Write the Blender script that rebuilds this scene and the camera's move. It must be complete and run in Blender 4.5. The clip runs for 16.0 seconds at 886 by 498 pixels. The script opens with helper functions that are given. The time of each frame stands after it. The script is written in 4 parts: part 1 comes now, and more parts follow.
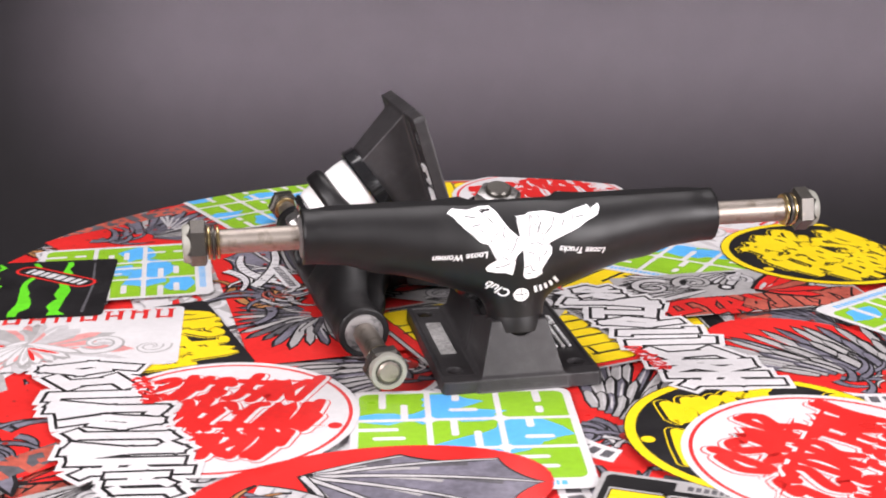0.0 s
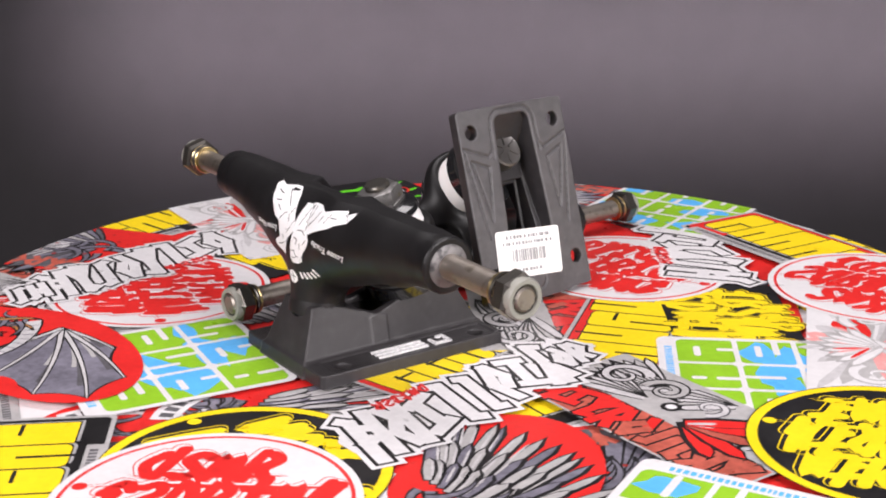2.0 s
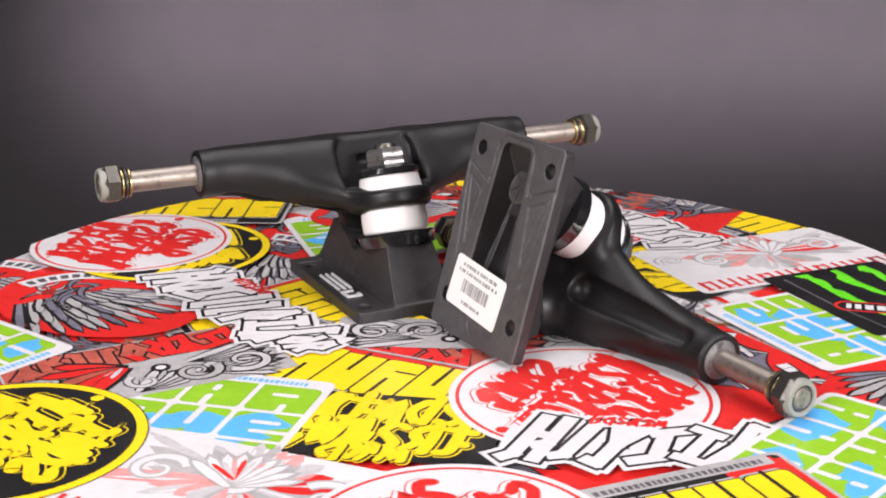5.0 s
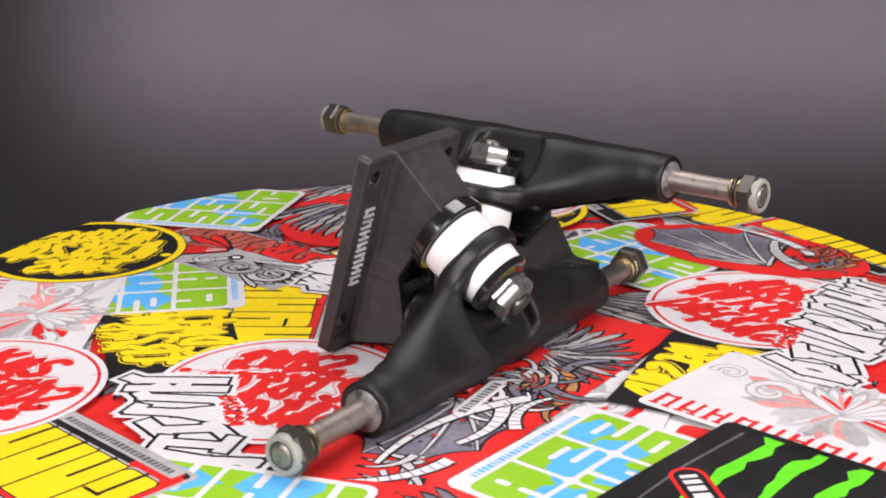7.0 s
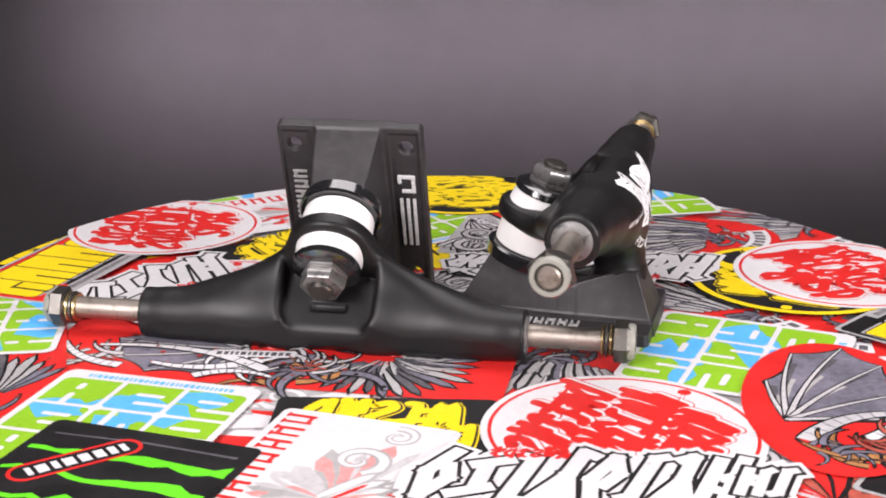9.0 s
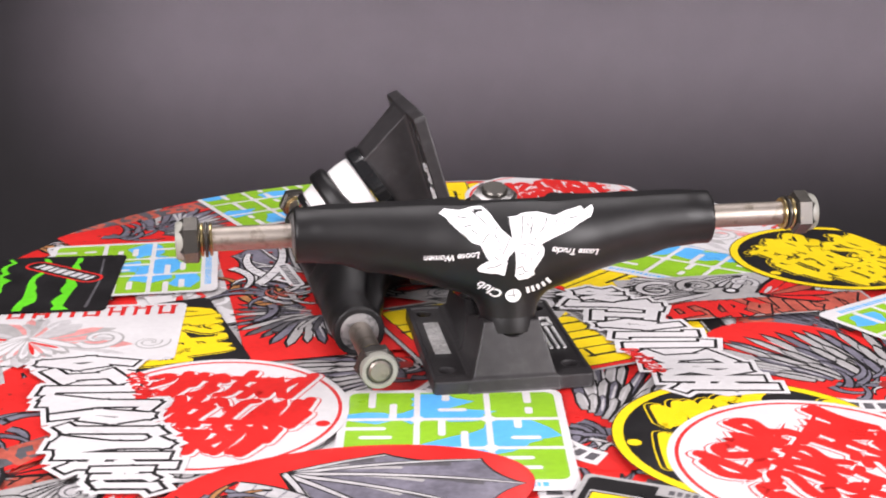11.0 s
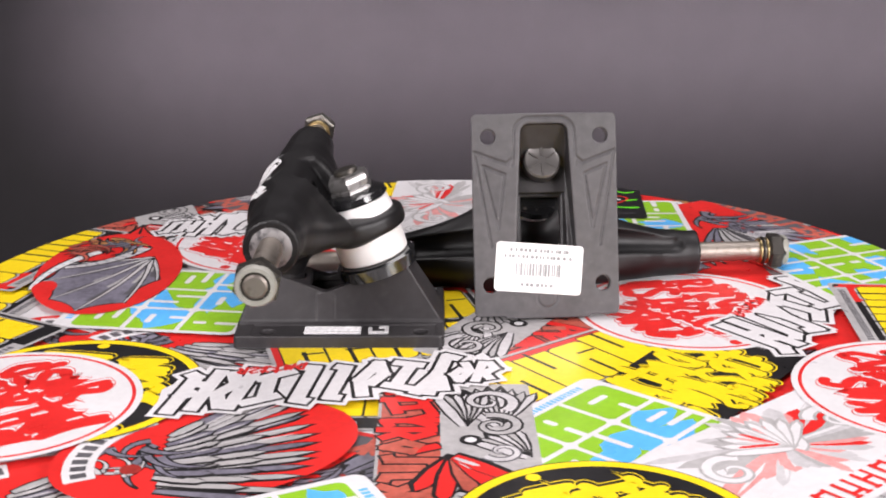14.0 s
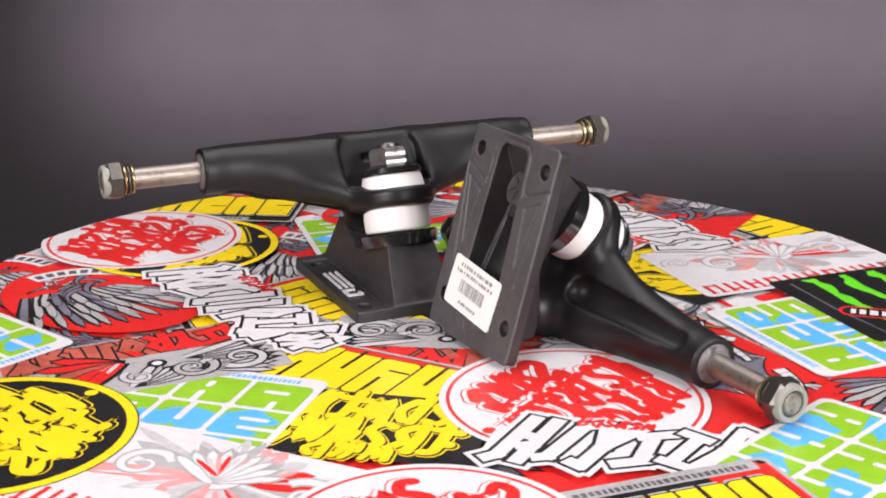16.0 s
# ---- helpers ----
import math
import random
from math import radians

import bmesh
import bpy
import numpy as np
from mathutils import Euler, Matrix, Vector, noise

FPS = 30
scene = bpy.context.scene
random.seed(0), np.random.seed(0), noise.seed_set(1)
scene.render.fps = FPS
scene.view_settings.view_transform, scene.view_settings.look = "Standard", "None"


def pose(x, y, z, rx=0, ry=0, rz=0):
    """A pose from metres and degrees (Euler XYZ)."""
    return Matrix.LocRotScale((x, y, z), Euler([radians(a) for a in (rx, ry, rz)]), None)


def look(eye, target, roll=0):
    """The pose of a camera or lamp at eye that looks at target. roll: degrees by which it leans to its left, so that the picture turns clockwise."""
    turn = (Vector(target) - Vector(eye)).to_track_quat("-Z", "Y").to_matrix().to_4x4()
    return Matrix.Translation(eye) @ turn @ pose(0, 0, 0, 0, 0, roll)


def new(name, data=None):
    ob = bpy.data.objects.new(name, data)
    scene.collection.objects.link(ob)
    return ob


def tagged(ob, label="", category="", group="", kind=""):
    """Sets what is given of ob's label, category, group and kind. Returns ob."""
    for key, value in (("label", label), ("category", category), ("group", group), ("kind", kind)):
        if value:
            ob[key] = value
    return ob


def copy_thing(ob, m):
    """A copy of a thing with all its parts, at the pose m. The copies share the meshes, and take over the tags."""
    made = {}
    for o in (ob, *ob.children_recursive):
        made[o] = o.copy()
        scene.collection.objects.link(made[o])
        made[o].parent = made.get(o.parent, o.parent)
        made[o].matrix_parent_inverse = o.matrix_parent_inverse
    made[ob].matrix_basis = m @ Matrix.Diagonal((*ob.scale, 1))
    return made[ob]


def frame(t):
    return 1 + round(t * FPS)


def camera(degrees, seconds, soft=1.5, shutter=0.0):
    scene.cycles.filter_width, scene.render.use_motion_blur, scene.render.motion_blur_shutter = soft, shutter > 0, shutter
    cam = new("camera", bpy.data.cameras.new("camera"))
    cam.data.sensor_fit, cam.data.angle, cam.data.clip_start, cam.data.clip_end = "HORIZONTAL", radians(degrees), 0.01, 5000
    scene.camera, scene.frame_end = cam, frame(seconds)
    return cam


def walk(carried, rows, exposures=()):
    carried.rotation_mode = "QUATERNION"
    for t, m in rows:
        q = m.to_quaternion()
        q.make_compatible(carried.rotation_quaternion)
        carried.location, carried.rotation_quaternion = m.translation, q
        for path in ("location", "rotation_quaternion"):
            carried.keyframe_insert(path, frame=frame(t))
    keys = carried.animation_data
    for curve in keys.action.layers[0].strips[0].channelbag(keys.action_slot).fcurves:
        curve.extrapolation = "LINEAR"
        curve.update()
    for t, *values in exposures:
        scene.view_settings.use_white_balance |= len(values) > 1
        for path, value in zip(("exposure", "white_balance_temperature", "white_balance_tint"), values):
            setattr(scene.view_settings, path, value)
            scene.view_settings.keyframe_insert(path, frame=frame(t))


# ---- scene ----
# The camera stands still; the round table turns under it.
from mathutils.geometry import tessellate_polygon

cam = camera(35.73, 16.0, soft=1.9, shutter=0.2)
EYE = Vector((0.0, -0.483, 0.1766))
AIM = EYE + Vector((-0.0054 * 0.954, math.cos(0.3038), -math.sin(0.3038)))
walk(cam, [(0.0, look(EYE, AIM, -0.19)), (16.0, look(EYE, AIM, -0.19))],
     [(0.0, 0.11), (0.6, 0.10), (1.5, 0.0), (4.2, 0.0), (7.0, -0.04), (8.5, 0.08), (10.8, 0.11), (11.5, 0.10), (12.4, 0.0), (16.0, 0.0)])
TURN = -32.926  # degrees a second, clockwise from above

# ---- light ----
world = bpy.data.worlds.new("studio_air")
scene.world = world
world.use_nodes = True
world.node_tree.nodes["Background"].inputs[0].default_value = (0.8, 0.85, 1.0, 1)
world.node_tree.nodes["Background"].inputs[1].default_value = 0.008


def softbox(name, eye, target, width, height, watts, colour=(1, 1, 1)):
    data = bpy.data.lights.new(name, "AREA")
    data.shape, data.size, data.size_y, data.energy, data.color = "RECTANGLE", width, height, watts, colour
    ob = new(name, data)
    ob.matrix_world = look(eye, target)
    return ob


# Added fill lamp above the table, to brighten its far side.
softbox("overhead_fill", (0.03, 0.20, 0.95), (0, 0.05, 0), 0.8, 0.6, 8.0, (1.0, 0.94, 0.96))
softbox("front_softbox", (-0.60, -0.95, 0.62), (0, 0, 0.02), 0.6, 0.45, 18.8, (1.0, 0.94, 0.96))
softbox("side_softbox", (0.82, -0.80, 0.40), (0, 0, 0.03), 0.5, 0.45, 17.4, (1.0, 0.945, 0.965))
# Added unseen lamp, shaped to give the backdrop its vertical fade.
strip = softbox("backdrop_gradient_fill", (0.68, 1.20, 0.35), (0.68, 2.20, -0.24), 2.8, 0.12, 5.4, (1.0, 0.875, 0.985))
strip.data.spread = radians(27.5)  # narrow spread, so the paper fades darker downwards

# ---- materials ----


def material(name, colour, rough=0.5, metal=0.0, vary=0.15, grain=120.0, bump=0.0, bump_grain=900.0, coat=0.0, stain=None, spec=0.5, worn=None):
    """A surface with variation at two scales, fine relief, and stains of a second colour where given."""
    m = bpy.data.materials.new(name)
    m.use_nodes = True
    nodes, links = m.node_tree.nodes, m.node_tree.links
    shader = nodes["Principled BSDF"]
    where = nodes.new("ShaderNodeTexCoord")

    def noise_node(size, detail):
        n = nodes.new("ShaderNodeTexNoise")
        n.inputs["Scale"].default_value, n.inputs["Detail"].default_value = size, detail
        links.new(where.outputs["Object"], n.inputs["Vector"])
        return n

    def ramp(source, lo, hi, a, b):
        r = nodes.new("ShaderNodeMapRange")
        for i, v in enumerate((lo, hi, a, b)):
            r.inputs[i + 1].default_value = v
        links.new(source, r.inputs[0])
        return r.outputs[0]

    fine, broad = noise_node(grain, 5), noise_node(grain * 0.12, 3)
    both = nodes.new("ShaderNodeMath")
    both.operation = "ADD"
    links.new(fine.outputs["Fac"], both.inputs[0])
    links.new(broad.outputs["Fac"], both.inputs[1])
    mix = nodes.new("ShaderNodeMix")
    mix.data_type = "RGBA"
    mix.inputs["A"].default_value = (*[c * (1 - vary) for c in colour], 1)
    mix.inputs["B"].default_value = (*[min(1, c * (1 + vary)) for c in colour], 1)
    links.new(ramp(both.outputs[0], 0.7, 1.3, 0, 1), mix.inputs["Factor"])
    last = mix.outputs["Result"]
    if stain:
        tint, amount, size, edge = stain
        spots = noise_node(size, 6)
        over = nodes.new("ShaderNodeMix")
        over.data_type = "RGBA"
        over.inputs["B"].default_value = (*tint, 1)
        links.new(last, over.inputs["A"])
        links.new(ramp(spots.outputs["Fac"], edge, edge + 0.16, 0, amount), over.inputs["Factor"])
        last = over.outputs["Result"]
    if worn:
        tint, lo, hi = worn
        edge = ramp(nodes.new("ShaderNodeNewGeometry").outputs["Pointiness"], lo, hi, 0, 1)
        rub = nodes.new("ShaderNodeMath")
        rub.operation = "MULTIPLY"
        links.new(edge, rub.inputs[0])
        links.new(ramp(noise_node(170, 5).outputs["Fac"], 0.44, 0.60, 0.1, 1), rub.inputs[1])
        bare = nodes.new("ShaderNodeMix")
        bare.data_type = "RGBA"
        bare.inputs["B"].default_value = (*tint, 1)
        links.new(last, bare.inputs["A"])
        links.new(rub.outputs[0], bare.inputs["Factor"])
        last = bare.outputs["Result"]
    links.new(last, shader.inputs["Base Color"])
    shader.inputs["Metallic"].default_value = metal
    shader.inputs["Specular IOR Level"].default_value = spec
    shader.inputs["Coat Weight"].default_value = coat
    shader.inputs["Coat Roughness"].default_value = 0.15
    links.new(ramp(broad.outputs["Fac"], 0.3, 0.7, rough * 0.85, min(1, rough * 1.15)), shader.inputs["Roughness"])
    if bump:
        relief = nodes.new("ShaderNodeBump")
        relief.inputs["Strength"].default_value, relief.inputs["Distance"].default_value = bump, 0.0003
        links.new(noise_node(bump_grain, 3).outputs["Fac"], relief.inputs["Height"])
        links.new(relief.outputs[0], shader.inputs["Normal"])
    return m


BLACK_PAINT = material("black_powder_coat", (0.0085, 0.0078, 0.0084), 0.45, spec=0.34, bump=0.12, bump_grain=2600, grain=300, vary=0.2)
BLACK_PLATE = material("black_cast_plate", (0.030, 0.0275, 0.029), 0.42, spec=0.35, bump=0.2, bump_grain=1900, grain=260, vary=0.25,
                       stain=((0.06, 0.058, 0.057), 0.22, 260, 0.58), worn=((0.26, 0.25, 0.247), 0.56, 0.64))
# Lighter grey than the rest of the plate, for the underside faces only.
PLATE_BACK = material("grey_plate_underside", (0.072, 0.068, 0.071), 0.5, spec=0.4, bump=0.15, bump_grain=1500, grain=260, vary=0.2,
                      stain=((0.12, 0.116, 0.114), 0.35, 330, 0.6), worn=((0.30, 0.29, 0.285), 0.56, 0.64))
GLOSS_BLACK = material("gloss_black_steel", (0.012, 0.012, 0.013), 0.12, metal=0.0, coat=1.0, stain=((0.16, 0.14, 0.12), 0.6, 500, 0.66))
BARE_STEEL = material("brushed_steel", (0.34, 0.30, 0.265), 0.5, metal=1.0, bump=0.3, stain=((0.16, 0.13, 0.10), 0.7, 260, 0.55))
STEEL_HEAD = material("phosphated_steel", (0.12, 0.112, 0.108), 0.42, metal=0.6, stain=((0.08, 0.07, 0.06), 0.5, 300, 0.58))
DARK_NUT = material("oiled_black_nut", (0.09, 0.083, 0.075), 0.33, metal=0.75, stain=((0.2, 0.17, 0.13), 0.5, 420, 0.58))
NUT_STEEL = material("blackened_nut_steel", (0.27, 0.26, 0.255), 0.3, metal=0.75, stain=((0.05, 0.045, 0.04), 0.7, 380, 0.52))
RUBBED_END = material("rubbed_bare_casting", (0.19, 0.18, 0.178), 0.55, metal=0.5, vary=0.3, stain=((0.03, 0.028, 0.03), 0.9, 260, 0.5))
BRASS = material("brassy_washer", (0.52, 0.40, 0.20), 0.3, metal=1.0, vary=0.25)
NYLON = material("grey_nylon_insert", (0.25, 0.245, 0.215), 0.45)
URETHANE = material("white_urethane", (0.82, 0.80, 0.79), 0.35, vary=0.04, bump=0.05, coat=0.1)
MARK_GREY = material("rubbed_grey_mark", (0.40, 0.39, 0.385), 0.45, vary=0.35, grain=900)
WORN_SILVER = material("worn_silver_print", (0.66, 0.65, 0.655), 0.4, metal=0.15, vary=0.3, grain=900)
PRINT_WHITE = material("white_print", (0.80, 0.79, 0.80), 0.45, vary=0.04)
LABEL_PAPER = material("white_label_paper", (0.80, 0.80, 0.80), 0.5, vary=0.03)
LABEL_INK = material("grey_label_ink", (0.24, 0.24, 0.25), 0.6)
PAPER_GREY = material("grey_backdrop_paper", (0.086, 0.079, 0.085), 0.9, vary=0.05, grain=14,
                      stain=((0.07, 0.066, 0.07), 0.5, 5.0, 0.58))
ROOM_DARK = material("dark_studio_wall", (0.04, 0.04, 0.042), 0.85, vary=0.2, grain=10)


def ink(name, colour, vary=0.07, rough=0.32):
    return material("ink_" + name, colour, rough, vary=vary, grain=420, coat=0.15, bump=0.06, bump_grain=700)


INKS = {
    "white": ink("white", (0.67, 0.65, 0.66), 0.06), "red": ink("red", (0.66, 0.022, 0.02), 0.1),
    "deep": ink("deep_red", (0.34, 0.03, 0.025), 0.3), "brick": ink("brick", (0.46, 0.10, 0.07), 0.3),
    "yellow": ink("yellow", (0.86, 0.63, 0.012), 0.06), "black": ink("black", (0.014, 0.013, 0.014), 0.3),
    "green": ink("green", (0.26, 0.50, 0.022), 0.08), "blue": ink("blue", (0.10, 0.42, 0.82), 0.08),
    "acid": ink("acid_green", (0.13, 0.66, 0.02), 0.12), "grey": ink("grey", (0.40, 0.385, 0.385), 0.15),
    "dark": ink("dark_grey", (0.10, 0.095, 0.105), 0.35), "slate": ink("slate", (0.17, 0.16, 0.20), 0.35),
    "pink": ink("pink", (0.70, 0.30, 0.29), 0.2), "pale": ink("pale_grey", (0.52, 0.50, 0.51), 0.15),
    "tan": ink("tan", (0.42, 0.19, 0.07), 0.3),
}

# ---- building helpers ----


def mesh_object(name, verts, faces, mat, parent=None, smooth=False, label=""):
    me = bpy.data.meshes.new(name)
    me.from_pydata(verts, [], faces)
    me.materials.append(mat)
    if smooth:
        me.polygons.foreach_set("use_smooth", [True] * len(me.polygons))
    me.update()
    ob = new(name, me)
    ob.parent = parent
    return tagged(ob, label)


def part(name, bm, mat, parent, label="", smooth=True, sharp=35):
    """Links a bmesh as one mesh under a thing or part."""
    bmesh.ops.recalc_face_normals(bm, faces=bm.faces)
    for f in bm.faces:
        f.smooth = smooth
    for e in bm.edges:
        if len(e.link_faces) == 2 and e.calc_face_angle() > radians(sharp):
            e.smooth = False
    me = bpy.data.meshes.new(name)
    bm.to_mesh(me)
    bm.free()
    me.materials.append(mat)
    ob = new(name, me)
    ob.parent = parent
    return tagged(ob, label)


def box(bm, size, m, bevel=0.0):
    made = bmesh.ops.create_cube(bm, size=1, matrix=m @ Matrix.Diagonal((*size, 1)))
    if bevel:
        edges = list({e for v in made["verts"] for e in v.link_edges})
        bmesh.ops.bevel(bm, geom=edges, offset=bevel, segments=2, affect="EDGES")


def turned(bm, profile, m, sides=48, ring=None):
    """A turned solid about the z axis of m from (radius, height) pairs."""
    rows = []
    for r, h in profile:
        rows.append([bm.verts.new(m @ Vector((r * math.cos(a), r * math.sin(a), h)))
                     for a in (2 * math.pi * (i + (ring or 0)) / sides for i in range(sides))])
    for a, b in zip(rows, rows[1:]):
        for i in range(sides):
            bm.faces.new((a[i], a[(i + 1) % sides], b[(i + 1) % sides], b[i]))
    bm.faces.new(rows[0][::-1])
    bm.faces.new(rows[-1])


def along(origin, direction):
    """A frame whose z axis runs along direction."""
    return Matrix.Translation(origin) @ Vector(direction).to_track_quat("Z", "Y").to_matrix().to_4x4()


def surface_of(field, low, high, step, passes=3):
    """The zero surface of a distance field (in mm) as vertices in metres and quads."""
    axes = [np.arange(a, b + step, step) for a, b in zip(low, high)]
    grid = np.stack(np.meshgrid(*axes, indexing="ij"), -1)
    v = field(grid)
    inside = v < 0
    n = np.array(v.shape) - 1
    total, count = np.zeros((*n, 3)), np.zeros(n)
    for axis in range(3):
        for p in (0, 1):
            for q in (0, 1):
                a = [slice(0, -1)] * 3
                others = [k for k in range(3) if k != axis]
                for k, o in zip(others, (p, q)):
                    a[k] = slice(o, o + n[k])
                b = list(a)
                a[axis], b[axis] = slice(0, n[axis]), slice(1, n[axis] + 1)
                a, b = tuple(a), tuple(b)
                cross = inside[a] != inside[b]
                f = np.where(cross, v[a] / np.where(cross, v[a] - v[b], 1), 0)[..., None]
                total += np.where(cross[..., None], grid[a] + f * (grid[b] - grid[a]), 0)
                count += cross
    mixed = count > 0
    ids = np.full(n, -1)
    ids[mixed] = np.arange(mixed.sum())
    pts = total[mixed] / count[mixed][:, None]
    for _ in range(passes):
        h, value = 0.05, field(pts)
        slope = np.stack([(field(pts + h * e) - field(pts - h * e)) / (2 * h) for e in np.eye(3)], -1)
        move = -(value / np.maximum((slope ** 2).sum(-1), 0.2))[:, None] * slope
        pts = pts + np.clip(move, -0.3 * step, 0.3 * step)
    quads = []
    for axis in range(3):
        u, w = (axis + 1) % 3, (axis + 2) % 3
        a = [slice(1, -1)] * 3
        a[axis] = slice(0, n[axis])
        b = list(a)
        b[axis] = slice(1, n[axis] + 1)
        va, vb = inside[tuple(a)], inside[tuple(b)]
        where = np.argwhere(va != vb)
        start = va[tuple(where.T)]
        where[:, u] += 1
        where[:, w] += 1
        corner = []
        for du, dw in ((1, 1), (0, 1), (0, 0), (1, 0)):
            c = where.copy()
            c[:, u] -= du
            c[:, w] -= dw
            corner.append(ids[tuple(c.T)])
        q = np.stack(corner, -1)
        q[~start] = q[~start][:, ::-1]
        quads.append(q)
    return pts / 1000, np.concatenate(quads)


def field_object(name, field, low, high, step, mat, parent, label=""):
    pts, quads = surface_of(field, low, high, step)
    return mesh_object(name, pts.tolist(), quads.tolist(), mat, parent, True, label)


def blend(a, b, k):
    h = np.clip(0.5 + 0.5 * (b - a) / k, 0, 1)
    return b + (a - b) * h - k * h * (1 - h)


def carve(a, b, k):
    return -blend(-a, b, k)


def cone_field(p, a, b, ra, rb):
    """Distance to a rod with round ends whose radius goes from ra to rb."""
    a, b = np.array(a, float), np.array(b, float)
    d = b - a
    t = np.clip(((p - a) @ d) / (d @ d), 0, 1)
    return np.linalg.norm(p - a - t[..., None] * d, axis=-1) - (ra + (rb - ra) * t)


def box_field(p, centre, half, r=0.0):
    q = np.abs(p - np.array(centre, float)) - np.array(half, float) + r
    return np.linalg.norm(np.maximum(q, 0), axis=-1) + np.minimum(q.max(-1), 0) - r


def disc_field(p, centre, axis, radius, half, r=0.0):
    d = p - np.array(centre, float)
    axis = np.array(axis, float) / np.linalg.norm(axis)
    h = d @ axis
    rad = np.linalg.norm(d - h[..., None] * axis, axis=-1)
    q = np.stack([rad - radius + r, np.abs(h) - half + r], -1)
    return np.linalg.norm(np.maximum(q, 0), axis=-1) + np.minimum(q.max(-1), 0) - r


# ---- the studio ----
def studio():
    bm = bmesh.new()
    rows = [(-2.6, -0.9), (2.05, -0.9)]
    rows += [(2.05 + 0.15 * math.sin(a), -0.75 - 0.15 * math.cos(a)) for a in np.linspace(0.1, math.pi / 2, 14)]
    rows += [(2.2, 0.6), (2.2, 1.9)]
    lines = [[bm.verts.new((x, y, z)) for x in np.linspace(-2.4, 2.4, 9)] for y, z in rows]
    for a, b in zip(lines, lines[1:]):
        for i in range(8):
            bm.faces.new((a[i], a[i + 1], b[i + 1], b[i]))
    tagged(part("backdrop", bm, PAPER_GREY, None, "plain grey seamless paper backdrop"), category="backdrop", kind="structure")
    for name, size, at in (("wall_west", (0.1, 5.1, 2.9), (-2.45, -0.15, 0.5)), ("wall_east", (0.1, 5.1, 2.9), (2.45, -0.15, 0.5)),
                           ("wall_south", (4.8, 0.1, 2.9), (0, -2.65, 0.5)), ("wall_north", (4.8, 0.1, 2.9), (0, 2.35, 0.5)),
                           ("ceiling", (5.0, 5.2, 0.1), (0, -0.15, 2.0)), ("floor", (5.0, 5.2, 0.1), (0, -0.15, -0.96))):
        bm = bmesh.new()
        box(bm, size, pose(*at))
        tagged(part(name, bm, ROOM_DARK, None, "plain dark studio " + name.split("_")[0]), category=name.split("_")[0], kind="structure")
    bm = bmesh.new()
    turned(bm, [(0.16, -0.91), (0.16, -0.895), (0.05, -0.88), (0.045, -0.2), (0.11, -0.15), (0.11, -0.0262)], Matrix.Identity(4))
    tagged(part("turntable_stand", bm, ROOM_DARK, None, "dark round stand under the turning table"), category="stand")


studio()

# ---- skateboard trucks ----
AXLE_Y, AXLE_Z = -18.1, 49.9
KING = np.array((0, -0.303, 0.953))
KING_AT = np.array((0, 9.1, 29.6))


def king_point(z):
    return KING_AT + KING * ((z - KING_AT[2]) / KING[2])


def hanger_field(p):
    q = p.copy()
    q[..., 0] = np.abs(q[..., 0])
    sleeve = np.maximum(np.hypot(p[..., 1] - AXLE_Y, p[..., 2] - AXLE_Z) - 8.9, q[..., 0] - 68.4)
    d = cone_field(q, (58, -18.0, 49.9), (16, -18.2, 45.5), 8.8, 13.0)
    d = blend(d, cone_field(q, (16, -18.2, 45.5), (0, -19.0, 42.0), 13.0, 14.5), 5)
    d = blend(d, cone_field(q, (40, -18, 47.5), (8, -20.5, 38.5), 8.0, 10.5), 6)
    d = np.maximum(d, p[..., 2] - 58.7)
    d = blend(d, sleeve, 2.5)
    neck = cone_field(q, (0, -20.5, 38), (0, -24.5, 21), 12.0, 9.0)
    d = blend(d, neck, 5)
    c = king_point(38.2)
    ring = disc_field(p, c, KING, 15.2, 3.5, 2.2)
    arm = cone_field(q, c + np.array((7.5, -1, -0.2)), (24, -15.5, 43.5), 4.4, 6.5)
    arm = blend(arm, cone_field(q, c + np.array((9, -2, 0.2)), (44, -16, 45.5), 3.0, 6.8), 7)
    web = cone_field(q, c + np.array((0, -4, -1.0)), (0, -19, 41.0), 5.0, 9.0)
    d = blend(d, blend(blend(ring, arm, 5), web, 5), 7)
    boss = box_field(p, (0, -15.6, 51.0), (16.0, 4.6, 7.6), 4.4)
    d = blend(d, boss, 6)
    d = np.maximum(d, p[..., 2] - 58.9)
    # the pocket for the kingpin nut, with a leaning back wall
    w, u = p[..., 1] * 0.854 + p[..., 2] * 0.52, p[..., 2] * 0.854 - p[..., 1] * 0.52
    r = np.stack([np.abs(p[..., 0]) - 16.2 + 8, np.abs(u - 38.5) - 20.0 + 8], -1)
    pocket = np.linalg.norm(np.maximum(r, 0), axis=-1) + np.minimum(r.max(-1), 0) - 8
    pocket = -blend(-pocket, w - 17.0, 2.0)
    pocket = np.maximum(pocket, -((p - king_point(43.6)) @ KING))
    d = carve(d, pocket, 3.0)
    slot = box_field(np.stack([p[..., 0], w, u], -1), (0, 17.0, 49.0), (6.4, 1.2, 1.6), 1.1)
    d = carve(d, slot, 0.4)
    # hollows in the far side of both arms
    hollow = cone_field(q, (15, -11.5, 31.5), (58, -13.5, 39.6), 5.6, 4.2)
    d = carve(d, hollow, 0.7)
    bore = np.maximum(np.hypot(p[..., 1] - AXLE_Y, p[..., 2] - AXLE_Z) - 5.6, 66.6 - q[..., 0])
    return carve(d, bore, 0.3)


